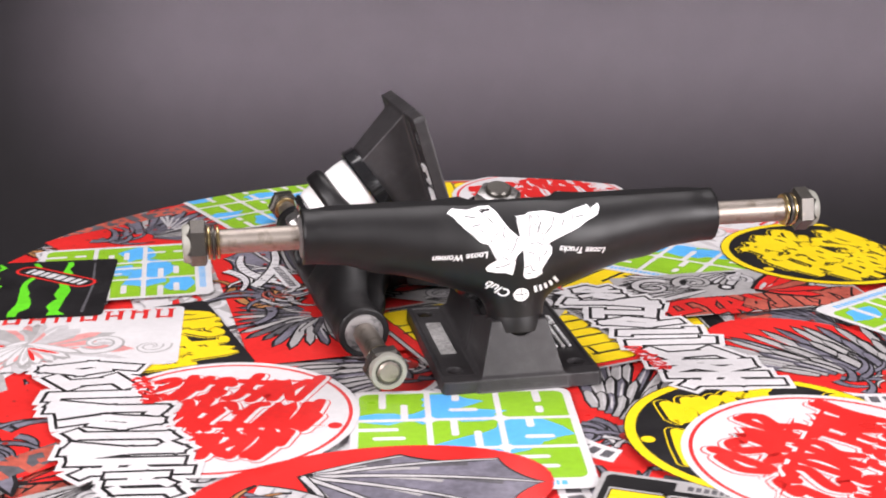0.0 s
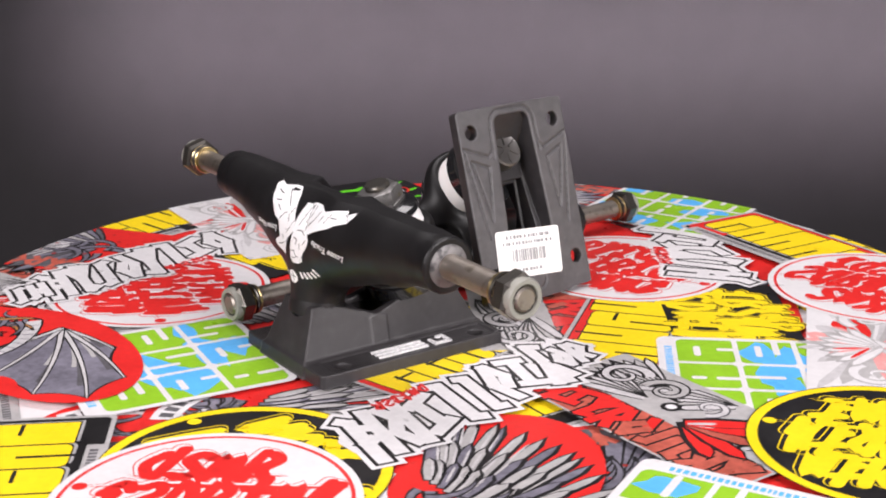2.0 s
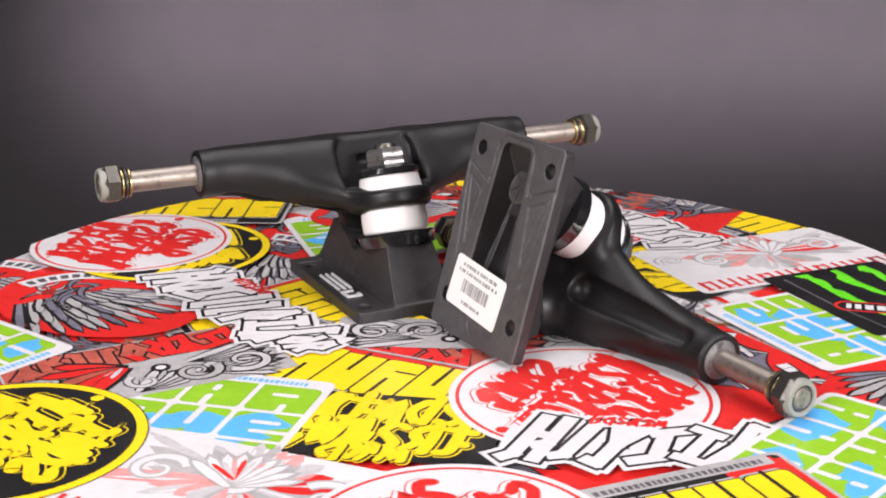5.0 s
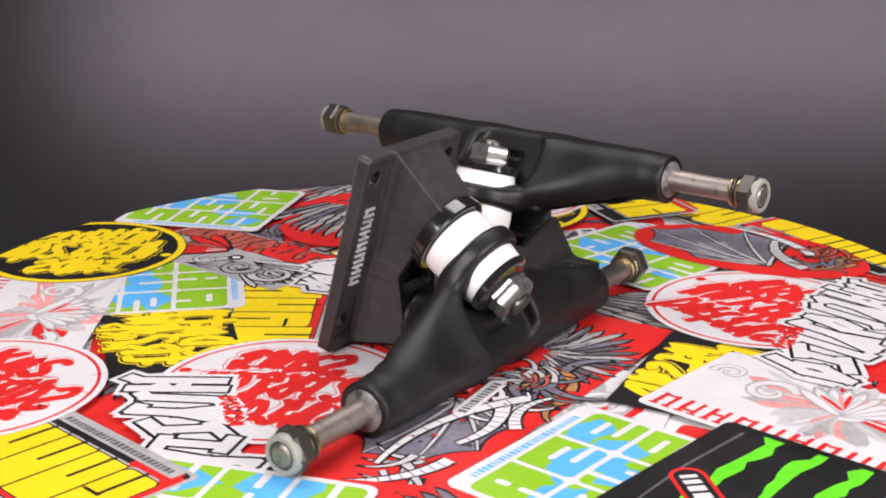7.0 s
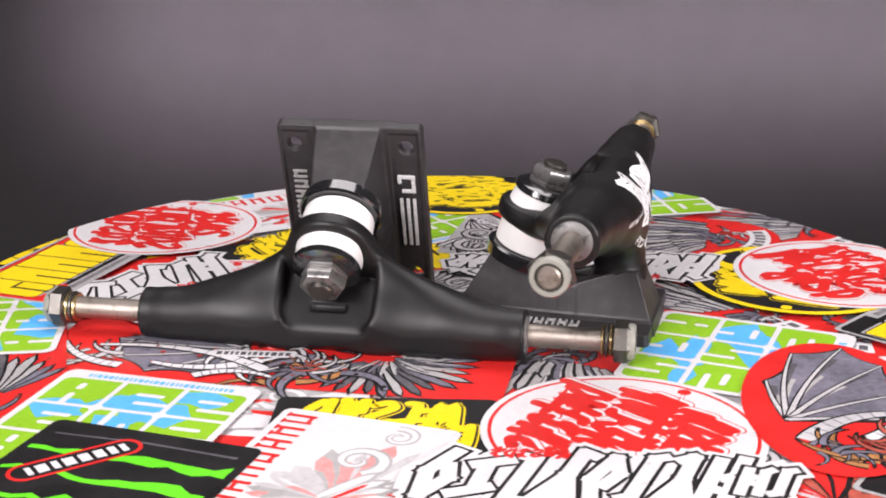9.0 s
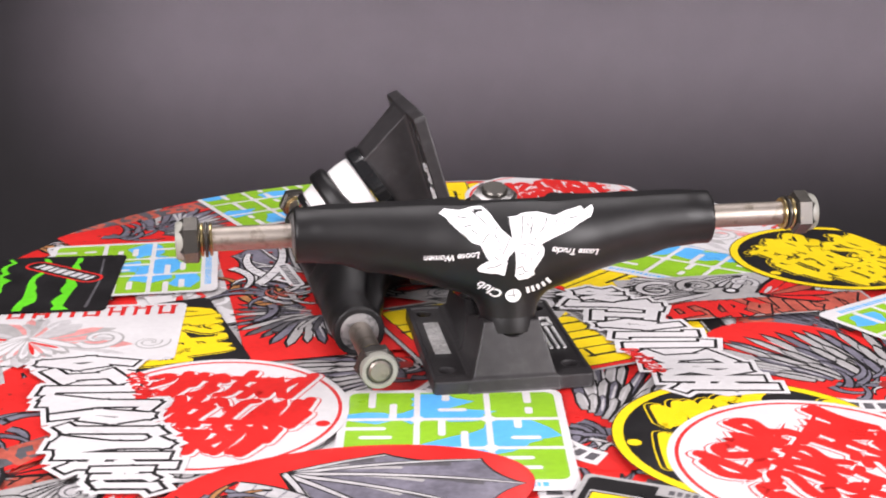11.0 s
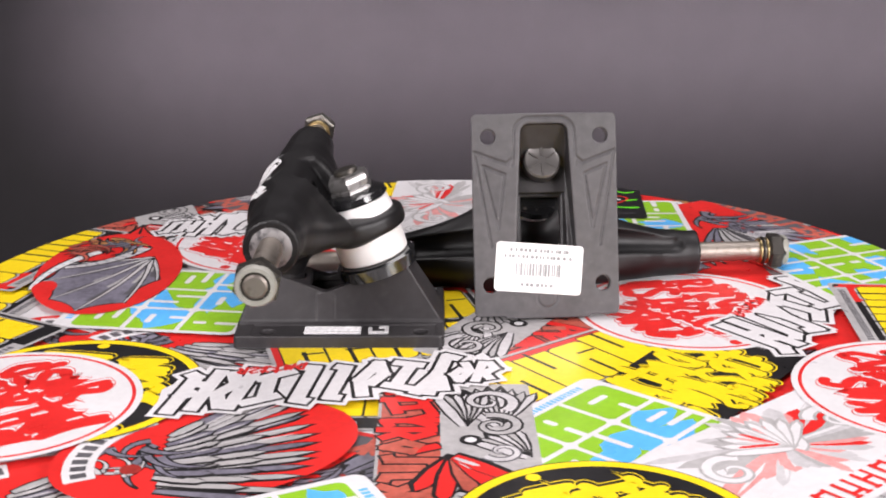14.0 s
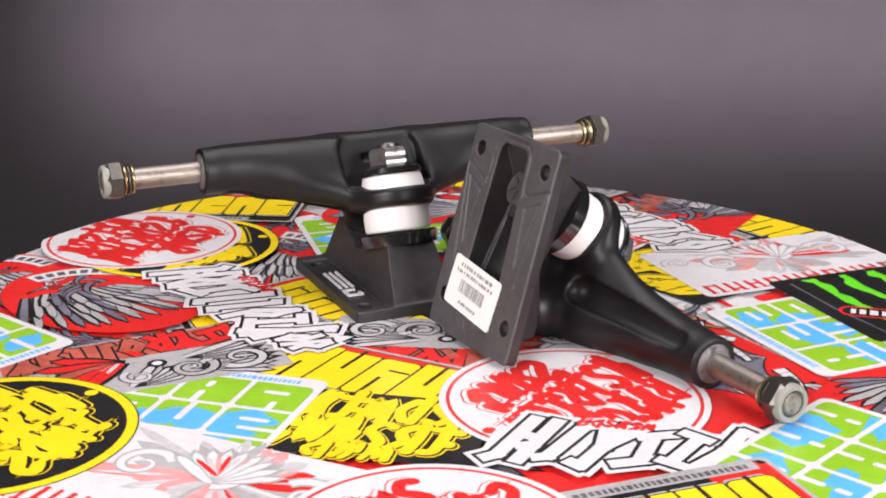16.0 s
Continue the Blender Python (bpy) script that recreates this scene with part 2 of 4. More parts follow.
def plate_field(p):
    x, y, z = np.abs(p[..., 0]), p[..., 1], p[..., 2]
    flat = np.stack([p[..., 0], y], -1)
    q = np.abs(flat + np.array((0, 1.6))) - np.array((26.7, 37.0)) + 2.2
    outline = np.linalg.norm(np.maximum(q, 0), axis=-1) + np.minimum(q.max(-1), 0) - 2.2
    outline = outline + np.maximum(z, 0) * 0.08
    flange = np.maximum(np.maximum(outline, z - 4.6), -z)
    # sunk fields for the raised marks
    tray = np.maximum(np.maximum(np.abs(x - 19.8) - 5.2, np.abs(y) - 32.5), 4.1 - z)
    flange = np.maximum(flange, -tray)

    def lean(points):
        """A convex block from half planes and a width that narrows upwards, most of all in front."""
        d = x - (13.2 - 0.026 * (y + 30) - (0.26 - 0.0025 * np.clip(y + 30, 0, 60)) * (z - 6))
        for (y0, z0), (y1, z1) in points:
            l = math.hypot(y1 - y0, z1 - z0)
            d = np.maximum(d, ((y - y0) * (z0 - z1) + (z - z0) * (y1 - y0)) / l)
        return np.maximum(d, -z)

    front = lean((((-38.0, 4.0), (-31.5, 21.8)), ((-31.5, 21.8), (-25.5, 22.0)), ((-26.0, 22.2), (-6.5, 15.2)), ((-4.0, 16), (-3.9, 0))))
    rear = lean((((-10.0, 0), (-9.9, 14.5)), ((-9.0, 14.8), (22.0, 25.2)), ((22.0, 25.2), (35.0, 3.8)), ((34.6, 5.0), (34.6, 0.0))))
    d = np.maximum(blend(flange, blend(front, rear, 0.8), 1.6), -z)
    cup = cone_field(p, (0, -24.5, 26), (0, -24.0, 18), 9.4, 9.0)
    d = carve(d, cup, 0.6)
    # underside: the hollow, its rim, the ribs
    side = 10.2 - 0.055 * y
    r = np.stack([x - side + 3.0, np.abs(y - 2.6) - 26.0], -1)
    mouth = np.linalg.norm(np.maximum(r, 0), axis=-1) + np.minimum(r.max(-1), 0) - 3.0
    hollow = np.maximum(mouth, z - 5.5 - 0.18 * np.clip(y + 18, 0, 34) + 0.62 * np.clip(y - 16, 0, 20))
    deep = np.maximum(np.maximum(x - 8.6, np.abs(y + 9.0) - 15.5), z - 13.5)
    shaft = np.maximum(np.maximum(x - 7.4, np.abs(y + 4.0) - 9.0), z - 40)
    d = carve(carve(carve(d, hollow, 0.7), deep, 0.6), shaft, 0.6)
    rim = np.maximum(np.abs(mouth - 2.4) - 0.42, 16.0 - y)
    d = np.maximum(d, -np.maximum(rim, z - 0.6))

    def groove(a, b, wide=0.42, depth=0.6):
        a, b = np.array(a), np.array(b)
        v = b - a
        f = np.stack([x, y], -1) - a
        t = np.clip(f @ v / (v @ v), 0, 1)
        return np.maximum(np.linalg.norm(f - t[..., None] * v, axis=-1) - wide, z - depth)

    for a, b in (((25.8, 21.6), (14.0, 17.2)), ((14.0, 17.2), (12.0, 19.0)), ((25.8, 21.6), (20.0, -13.0)), ((22.8, 16.6), (14.6, 13.2)), ((14.6, 13.2), (17.4, -6.5)), ((17.4, -6.5), (22.8, 16.6))):
        d = np.maximum(d, -groove(a, b))
    dent = np.maximum(np.abs(np.hypot(p[..., 0], y + 32.0) - 3.6) - 0.35, z - 0.4)
    d = np.maximum(d, -dent)
    for hy in (-27.0, 27.0):
        d = np.maximum(d, 2.75 - np.hypot(x - 20.65, y - hy))
    return d


def mm(*v):
    return Vector(v) / 1000


def front_of_hanger(x, z):
    """The place on the hanger's printed side at (x, z) mm."""
    ys = np.linspace(-45, -17, 113)
    p = np.stack([np.full(113, float(x)), ys, np.full(113, float(z))], -1)
    v = hanger_field(p)
    i = int(np.argmax(v < 0.0))
    if i == 0:
        return -24.0
    return float(ys[i - 1] + (ys[i] - ys[i - 1]) * v[i - 1] / (v[i - 1] - v[i])) - 0.10


def stroke_quads(points, wide):
    """A thin broken line as quads in (x, z) mm."""
    out = []
    for (x0, z0), (x1, z1) in zip(points, points[1:]):
        l = math.hypot(x1 - x0, z1 - z0)
        nx, nz = -(z1 - z0) / l * wide / 2, (x1 - x0) / l * wide / 2
        out.append([(x0 + nx, z0 + nz), (x0 - nx, z0 - nz), (x1 - nx * 0.6, z1 - nz * 0.6), (x1 + nx * 0.6, z1 + nz * 0.6)])
    return out


def print_on_hanger(name, polys, parent, label="", mat=None, lift=0.0):
    """Flat shapes in (x, z) mm laid on the hanger's rounded face."""
    bm = bmesh.new()
    for i, poly in enumerate(polys):
        bm.faces.new([bm.verts.new((x, -(i % 6), z)) for x, z in poly])
    bmesh.ops.triangulate(bm, faces=bm.faces)
    for _ in range(2):
        long = [e for e in bm.edges if e.calc_length() > 1.6]
        if long:
            bmesh.ops.subdivide_edges(bm, edges=long, cuts=2)
            bmesh.ops.triangulate(bm, faces=bm.faces)
    for v in bm.verts:
        v.co = mm(v.co.x, front_of_hanger(v.co.x, v.co.z) - lift + v.co.y * 0.004, v.co.z)
    return part(name, bm, mat or PRINT_WHITE, parent, label, sharp=180)


def lettered(words, height):
    """Upright triangles of a line of text, centred, in mm."""
    curve = bpy.data.curves.new("line", "FONT")
    curve.body, curve.size, curve.align_x, curve.align_y = words, height, "CENTER", "CENTER"
    curve.offset, curve.shear = height * 0.018, 0.25
    ob = new("line", curve)
    me = ob.to_mesh()
    polys = [[(me.vertices[i].co.x, me.vertices[i].co.y) for i in f.vertices] for f in me.polygons]
    ob.to_mesh_clear()
    bpy.data.objects.remove(ob)
    bpy.data.curves.remove(curve)
    return polys


def turn_poly(poly, x, y, degrees, sx=1.0):
    c, s = math.cos(radians(degrees)), math.sin(radians(degrees))
    return [(x + (px * sx * c - py * s), y + (px * sx * s + py * c)) for px, py in poly]


def truck():
    thing = new("skateboard_truck")
    plate = field_object("baseplate", plate_field, (-28.2, -39.6, -1.2), (28.2, 39.6, 30), 0.5, BLACK_PLATE, thing, "black cast baseplate, grey underneath, with four bolt holes")
    plate.data.materials.append(PLATE_BACK)
    for f in plate.data.polygons:
        if f.center.z < 0.0009 and abs(f.normal.z) > 0.2:
            f.material_index = 1
    hanger = field_object("hanger", hanger_field, (-72, -36, 12), (72, 24, 66), 0.85, BLACK_PAINT, thing, "satin black hanger with a white winged print")
    # axle, washers, nuts
    bm = bmesh.new()
    turned(bm, [(3.0e-3, -0.1056), (3.6e-3, -0.105), (3.95e-3, -0.096), (3.95e-3, 0.096), (3.6e-3, 0.105), (3.0e-3, 0.1056)], along(mm(0, AXLE_Y, AXLE_Z), (1, 0, 0)), 32)
    part("axle", bm, BARE_STEEL, thing, "bare steel axle")
    for s in (-1, 1):
        m = along(mm(s * 68.4, AXLE_Y, AXLE_Z), (s, 0, 0))
        bm = bmesh.new()
        turned(bm, [(6.7e-3, -0.0015), (6.7e-3, 0.0002), (6.2e-3, 0.0006), (4.1e-3, 0.0009)], m, 32)
        part("axle_collar", bm, RUBBED_END, thing)
        m = along(mm(s * 69.3, AXLE_Y, AXLE_Z), (s, 0, 0))
        for k, (r, h) in enumerate(((5.3, 25.2), (5.7, 26.6), (5.4, 28.0))):
            bm = bmesh.new()
            turned(bm, [(r * 1e-3 - 3e-4, h * 1e-3 - 5e-4), (r * 1e-3, h * 1e-3 - 2e-4), (r * 1e-3, h * 1e-3 + 2e-4), (r * 1e-3 - 3e-4, h * 1e-3 + 5e-4)], m, 32)
            part("speed_washer", bm, BRASS if k != 1 else DARK_NUT, thing)
        bm = bmesh.new()
        turned(bm, [(6.0e-3, 0.0287), (7.3e-3, 0.0293), (7.3e-3, 0.0335), (6.7e-3, 0.0342), (6.0e-3, 0.0352), (5.2e-3, 0.0356)], m, 6, 0.3 * s)
        nut = part("axle_nut", bm, DARK_NUT, thing, "black hexagonal axle nut", sharp=25)
        bm = bmesh.new()
        turned(bm, [(6.2e-3, 0.0335), (6.2e-3, 0.0352), (5.7e-3, 0.0361), (4.5e-3, 0.0361), (4.2e-3, 0.0352)], m, 32)
        part("nylon_insert", bm, NYLON, nut)
    # kingpin with its stack
    c = lambda z: Vector(king_point(z)) / 1000
    up = Vector(KING)

    def stack(name, profile, z, mat, label="", sides=48):
        bm = bmesh.new()
        turned(bm, [(r / 1000, h / 1000) for r, h in profile], along(c(z), up), sides)
        return part(name, bm, mat, thing, label, sharp=28)

    stack("cup_washer", ((14.2, -3.2), (14.6, -0.6), (14.8, 1.2), (14.0, 1.9), (12.6, 1.9)), 23.9, GLOSS_BLACK, "gloss black lower cup washer")
    stack("bushing", ((12.0, -4.5), (12.5, -3.9), (12.7, 0), (12.4, 4.2), (11.9, 4.8)), 30.3, URETHANE, "white urethane lower bushing")
    stack("bushing", ((11.8, -3.8), (12.2, -3.2), (11.3, 1.5), (10.8, 2.1)), 44.6, URETHANE, "white urethane upper bushing")
    stack("cup_washer", ((11.6, -1.6), (12.0, -1.0), (11.5, 0.9), (9.2, 2.2), (7.0, 2.4)), 48.0, GLOSS_BLACK, "gloss black upper cup washer")
    nut = stack("kingpin_nut", ((8.2, -2.6), (8.2, -1.4), (7.5, -1.1), (8.0, -0.2), (8.0, 2.2), (7.3, 3.4), (6.0, 3.8)), 52.8, NUT_STEEL, "dark steel hexagonal kingpin nut", 6)
    bm = bmesh.new()
    turned(bm, [(4.4e-3, 0), (4.4e-3, 0.0034), (3.9e-3, 0.0040), (3.0e-3, 0.0040)], along(c(54.2), up), 24)
    part("kingpin_end", bm, DARK_NUT, nut)
    bm = bmesh.new()
    turned(bm, [(6.6e-3, -0.0008), (6.9e-3, 0.0), (6.9e-3, 0.0048), (6.2e-3, 0.0054), (5.8e-3, 0.0052)], along(c(13.0) + mm(0, 2.6, -2.0), -up), 28)
    turned(bm, [(4.8e-3, -0.036), (4.8e-3, 0.001)], along(c(13.0) + mm(0, 2.6, -2.0), -up), 20)
    for a in range(6):
        box(bm, (0.0038, 0.0007, 0.0006), along(c(13.0) + mm(0, 2.6, -2.0), -up) @ pose(0, 0, 0.0054, 0, 0, 60 * a + 30) @ pose(0.0036, 0, 0))
    part("kingpin", bm, STEEL_HEAD, thing, "dark steel kingpin bolt with a marked head", sharp=28)
    bm = bmesh.new()
    turned(bm, [(9.2e-3, -0.003), (9.5e-3, 0.0), (9.2e-3, 0.0026), (8.4e-3, 0.003)], along(mm(0, -24.6, 19.4), (0, 0.22, 1)), 40)
    part("pivot_cup", bm, BLACK_PAINT, thing)
    # raised marks: seven short blocks on one flange, a bolt and bars on the other
    for i in range(7):
        bm = bmesh.new()
        y = 14.5 - i * 4.3
        for dx, dy, w, h in ((0, 1.3, 5.4, 0.9), (0, -1.0, 5.4, 0.9), ((-1.6, 1.7, 0.0)[i % 3], 0.1, 1.2, 1.8)):
            box(bm, (w / 1000, h / 1000, 0.0009), pose((-19.8 + dx) / 1000, (y + dy) / 1000, 0.0044), 0.0002)
        part("raised_mark", bm, MARK_GREY, plate)
    bm = bmesh.new()
    for x, y, w, h in ((-2.4, -4, 1.2, 20), (0, -4, 1.2, 20), (2.4, -4, 1.2, 20), (-2.6, 13.6, 1.4, 2.6), (0.0, 15.0, 6.4, 1.4), (2.5, 12.0, 1.4, 7), (0.6, 9.2, 5.0, 1.4)):
        box(bm, (w / 1000, h / 1000, 0.0009), pose((19.8 + x) / 1000, y / 1000, 0.0044), 0.0002)
    part("raised_mark", bm, WORN_SILVER, plate, "worn silver emblem")
    # the white print: a winged figure, two slogans, a ball between bars
    polys = [
        [(-22.8, 57.2), (-20.9, 58.3), (-16.4, 57.9), (-12.0, 58.5), (-8.8, 58.4), (-6.6, 56.7), (-5.3, 54.7), (-3.4, 52.2), (-1.1, 50.2), (0.8, 48.9), (1.3, 47.4), (-0.2, 45.6), (-1.8, 44.1), (-2.7, 42.6), (-3.1, 38.0), (-5.3, 38.8), (-8.2, 38.9), (-11.0, 39.4), (-11.8, 40.5), (-10.7, 41.7), (-8.2, 43.0), (-6.9, 44.8), (-6.8, 46.8), (-7.5, 48.7), (-10.7, 48.1), (-13.2, 48.9), (-14.2, 51.2), (-13.9, 52.9), (-16.4, 53.4), (-19.6, 54.6), (-20.8, 56.1)],
        [(-0.8, 55.2), (2.4, 55.4), (3.9, 56.1), (9.0, 56.5), (14.1, 55.6), (18.0, 56.7), (23.4, 57.5), (24.0, 56.4), (27.2, 57.6), (27.5, 56.5), (26.2, 54.5), (21.8, 53.0), (19.2, 51.6), (14.8, 50.0), (11.6, 48.7), (7.8, 46.8), (10.0, 46.1), (9.8, 44.0), (7.5, 41.6), (6.5, 40.1), (6.8, 37.8), (4.6, 36.6), (1.4, 36.4), (0.3, 37.8), (0.8, 40.5), (0.4, 43.4), (0.8, 45.7), (1.5, 48.3), (2.0, 51.5), (2.5, 53.9)]]
    polys += [[(2.6 * math.cos(a), 31.0 + 2.3 * math.sin(a)) for a in np.linspace(0, 2 * math.pi, 18)[:-1]]]
    for i in range(5):
        polys.append(turn_poly([(-0.5, -1.2), (0.5, -1.2), (0.5, 1.2 if i else 1.7), (-0.5, 1.2 if i else 1.7)], 12.0 - i * 1.8, 34.6 - 1.05 * i + 0.13 * i * i, 40 - 6 * i))
    polys += [turn_poly(p, -7.4, 33.0, 180 - 28) for p in lettered("Club", 4.4)]
    print_on_hanger("winged_print", polys, hanger, "white print of a winged figure over a ball")
    cuts = [stroke_quads(a, 0.34) for a in ([(-17.4, 56.4), (-15.7, 56.2), (-13.6, 55.8)], [(18.6, 54.7), (21.5, 54.9)], [(-8.7, 40.6), (-6.1, 41.1), (-3.7, 42.1)], [(5.5, 43.8), (5.7, 41.8)], [(-4.6, 46.6), (-4.0, 46.2)], [(0.8, 40.5), (2.7, 41.0), (3.4, 39.1), (4.9, 38.9)], [(-2.4, 43.2), (-1.4, 41.5)], [(-13.2, 52.7), (-10.7, 51.0)], [(-12.3, 57.6), (-10.1, 55.7), (-7.2, 52.9)], [(-15.5, 53.7), (-12.6, 54.1)], [(-10.1, 48.6), (-8.2, 50.8), (-6.9, 51.2)], [(-4.6, 53.0), (-5.6, 50.6), (-4.3, 48.4)], [(-1.1, 49.7), (-2.1, 47.6), (-3.7, 44.9)], [(-6.2, 44.2), (-4.6, 43.1)], [(3.9, 55.4), (3.6, 52.8), (2.7, 49.2)], [(6.5, 55.7), (7.1, 53.5), (5.5, 50.5)], [(11.6, 55.1), (10.3, 52.4), (7.8, 50.0)], [(14.8, 54.7), (13.5, 52.3)], [(18.0, 55.7), (16.7, 52.7)], [(2.7, 47.5), (5.2, 47.9), (7.5, 46.8)], [(2.0, 45.2), (3.9, 44.7), (3.6, 42.9)], [(1.4, 38.2), (3.3, 38.5)], [(8.4, 45.4), (7.1, 43.6)],
        [(-1.9, 31.2), (1.9, 31.2)], [(0, 33), (0.4, 29)])]
    print_on_hanger("print_line", [q for c in cuts for q in c], hanger, "black lines in the white print", BLACK_PAINT, 0.05)
    for words, x in (("Loose Women", -19.5), ("Loose Trucks", 20.5)):
        lines = [turn_poly(p, x, 44.5, 180 - (8 if x > 0 else -4), 1.0) for p in lettered(words, 2.9)]
        print_on_hanger("slogan", lines, hanger, "small white slogan")
    return thing


TRUCK_A = pose(0.0164, -0.0350, 0.0, 0, 0, 11.1)
TRUCK_B = Matrix(((0.27146, -0.26909, -0.92407, -0.00676), (-0.96245, -0.07426, -0.26111, 0.03423), (0.00164, 0.96025, -0.27914, 0.03992), (0, 0, 0, 1)))
truck_a = truck()
truck_a.matrix_world = TRUCK_A
truck_b = copy_thing(truck_a, TRUCK_B)
tagged(truck_a, "black skateboard truck with white bushings standing on its baseplate", "skateboard truck", "pair of trucks")
tagged(truck_b, "black skateboard truck tipped on its axle, barcode label on its baseplate", "skateboard truck", "pair of trucks")


def barcode_label():
    """A white paper label across the underside of the tipped truck's baseplate, with bars for its print."""
    at = pose(0.0030, -0.0212, -0.00006, 0, 180, 0) @ pose(0, 0, 0, 0, 0, -5)
    bm = bmesh.new()
    w, h, r = 0.0160, 0.0090, 0.0014
    ring = []
    for cx, cy, a0 in ((w - r, h - r, 0), (r - w, h - r, 90), (r - w, r - h, 180), (w - r, r - h, 270)):
        ring += [(cx + r * math.cos(radians(a0 + k * 18)), cy + r * math.sin(radians(a0 + k * 18))) for k in range(6)]
    low = [bm.verts.new(at @ Vector((x, y, 0))) for x, y in ring]
    high = [bm.verts.new(at @ Vector((x, y, 0.0002))) for x, y in ring]
    bm.faces.new(high)
    for i in range(len(ring)):
        bm.faces.new((low[i], low[(i + 1) % len(ring)], high[(i + 1) % len(ring)], high[i]))
    label = part("barcode_label", bm, LABEL_PAPER, truck_b, "white paper label with a barcode", smooth=False)
    bm = bmesh.new()
    x = -0.0082
    while x < 0.0078:
        wide = random.choice((0.0003, 0.0005, 0.0008))
        box(bm, (wide, 0.0046, 0.00004), at @ pose(x, -0.0006, 0.00024))
        x += wide + random.choice((0.0003, 0.0005))
    tagged(part("barcode", bm, LABEL_INK, label, smooth=False), kind="stuff")
    bm = bmesh.new()
    for y, span, size in ((0.0064, 0.0105, 0.0013), (0.0040, 0.0125, 0.0012), (-0.0062, 0.0058, 0.0012)):
        x = -span
        while x < span:
            wide = random.uniform(0.0006, 0.0013)
            box(bm, (wide, size, 0.00004), at @ pose(x, y, 0.00024))
            x += wide + random.choice((0.0004, 0.0004, 0.0010))
    tagged(part("label_print", bm, LABEL_INK, label, smooth=False), kind="stuff")


barcode_label()

# ---- the round table and its stickers ----
RADIUS, OFF = 0.2005, Vector((0.0025, 0.002, 0))
table = new("turning_table")
tagged(table, "round turning table covered with overlapping glossy stickers", "turntable")
bm = bmesh.new()
turned(bm, [(RADIUS - 0.002, -0.026), (RADIUS, -0.024), (RADIUS, -0.0035), (RADIUS - 0.0006, -0.0022), (RADIUS - 0.002, -0.0016)], Matrix.Translation(OFF), 160)
part("tabletop", bm, INKS["white"], table, "white laminate disc")

STEP = 0.0000004
art_random = random.Random(7)


def arc(r, a0, a1, n, cx=0.0, cy=0.0, squash=1.0):
    return [(cx + r * math.cos(radians(a0 + (a1 - a0) * i / n)), cy + squash * r * math.sin(radians(a0 + (a1 - a0) * i / n))) for i in range(n + 1)]


def disc(r, cx=0.0, cy=0.0, n=64, squash=1.0):
    return arc(r, 0, 360, n, cx, cy, squash)[:-1]


def ring_bands(r0, r1, a0=0, a1=360, n=72, cx=0.0, cy=0.0):
    out, inn = arc(r1, a0, a1, n, cx, cy), arc(r0, a0, a1, n, cx, cy)
    return [[out[i], out[i + 1], inn[i + 1], inn[i]] for i in range(n)]


def rect(w, h, cx=0.0, cy=0.0, r=0.0):
    if not r:
        return [(cx - w / 2, cy - h / 2), (cx + w / 2, cy - h / 2), (cx + w / 2, cy + h / 2), (cx - w / 2, cy + h / 2)]
    pts = []
    for sx, sy, a in ((1, 1, 0), (-1, 1, 90), (-1, -1, 180), (1, -1, 270)):
        pts += arc(r, a, a + 90, 5, cx + sx * (w / 2 - r), cy + sy * (h / 2 - r))
    return pts


def stroke(points, w0, w1):
    """A tapering stroke along a line of points, as quads."""
    out = []
    n = len(points) - 1
    sides = []
    for i, (x, y) in enumerate(points):
        a, b = points[max(i - 1, 0)], points[min(i + 1, n)]
        l = math.hypot(b[0] - a[0], b[1] - a[1]) or 1
        w = (w0 + (w1 - w0) * i / n) / 2
        nx, ny = -(b[1] - a[1]) / l * w, (b[0] - a[0]) / l * w
        sides.append(((x + nx, y + ny), (x - nx, y - ny)))
    for (a, b), (c, d) in zip(sides, sides[1:]):
        out.append([a, b, d, c])
    return out


BRUSH = (
    (("r", (0.15, -0.05), (0.12, 0.5), (0.2, 1.05)), ("r", (0.5, 0.95), (0.88, 0.7), (0.55, 0.35), (0.92, 0.0))),
    (("r", (0.1, 1.1), (0.3, 0.55), (0.12, 0.0)), ("r", (0.5, 0.92), (0.66, 0.4), (0.52, -0.1)), ("r", (0.85, 1.05), (0.95, 0.5))),
    (("r", (0.92, 0.85), (0.45, 1.0), (0.14, 0.76), (0.5, 0.5), (0.86, 0.28), (0.55, 0.0), (0.08, 0.12)),),
    (("r", (0.52, 1.22), (0.45, 0.5), (0.5, 0.08), (0.85, 0.02)), ("r", (0.02, 0.82), (0.98, 0.9)), ("r", (0.1, 0.36), (0.46, 0.44))),
    (("r", (0.04, 0.0), (0.2, 0.92), (0.46, 0.12), (0.66, 0.92), (0.94, -0.05)),),
    (("r", (0.15, 1.15), (0.2, 0.0)), ("r", (0.56, 0.94), (0.92, 0.5), (0.5, 0.04))),
    (("r", (0.05, 0.7), (0.5, 1.02), (0.95, 0.8)), ("r", (0.5, 0.7), (0.42, 0.2), (0.8, -0.04)), ("r", (0.1, 0.3), (0.3, -0.08))),
)
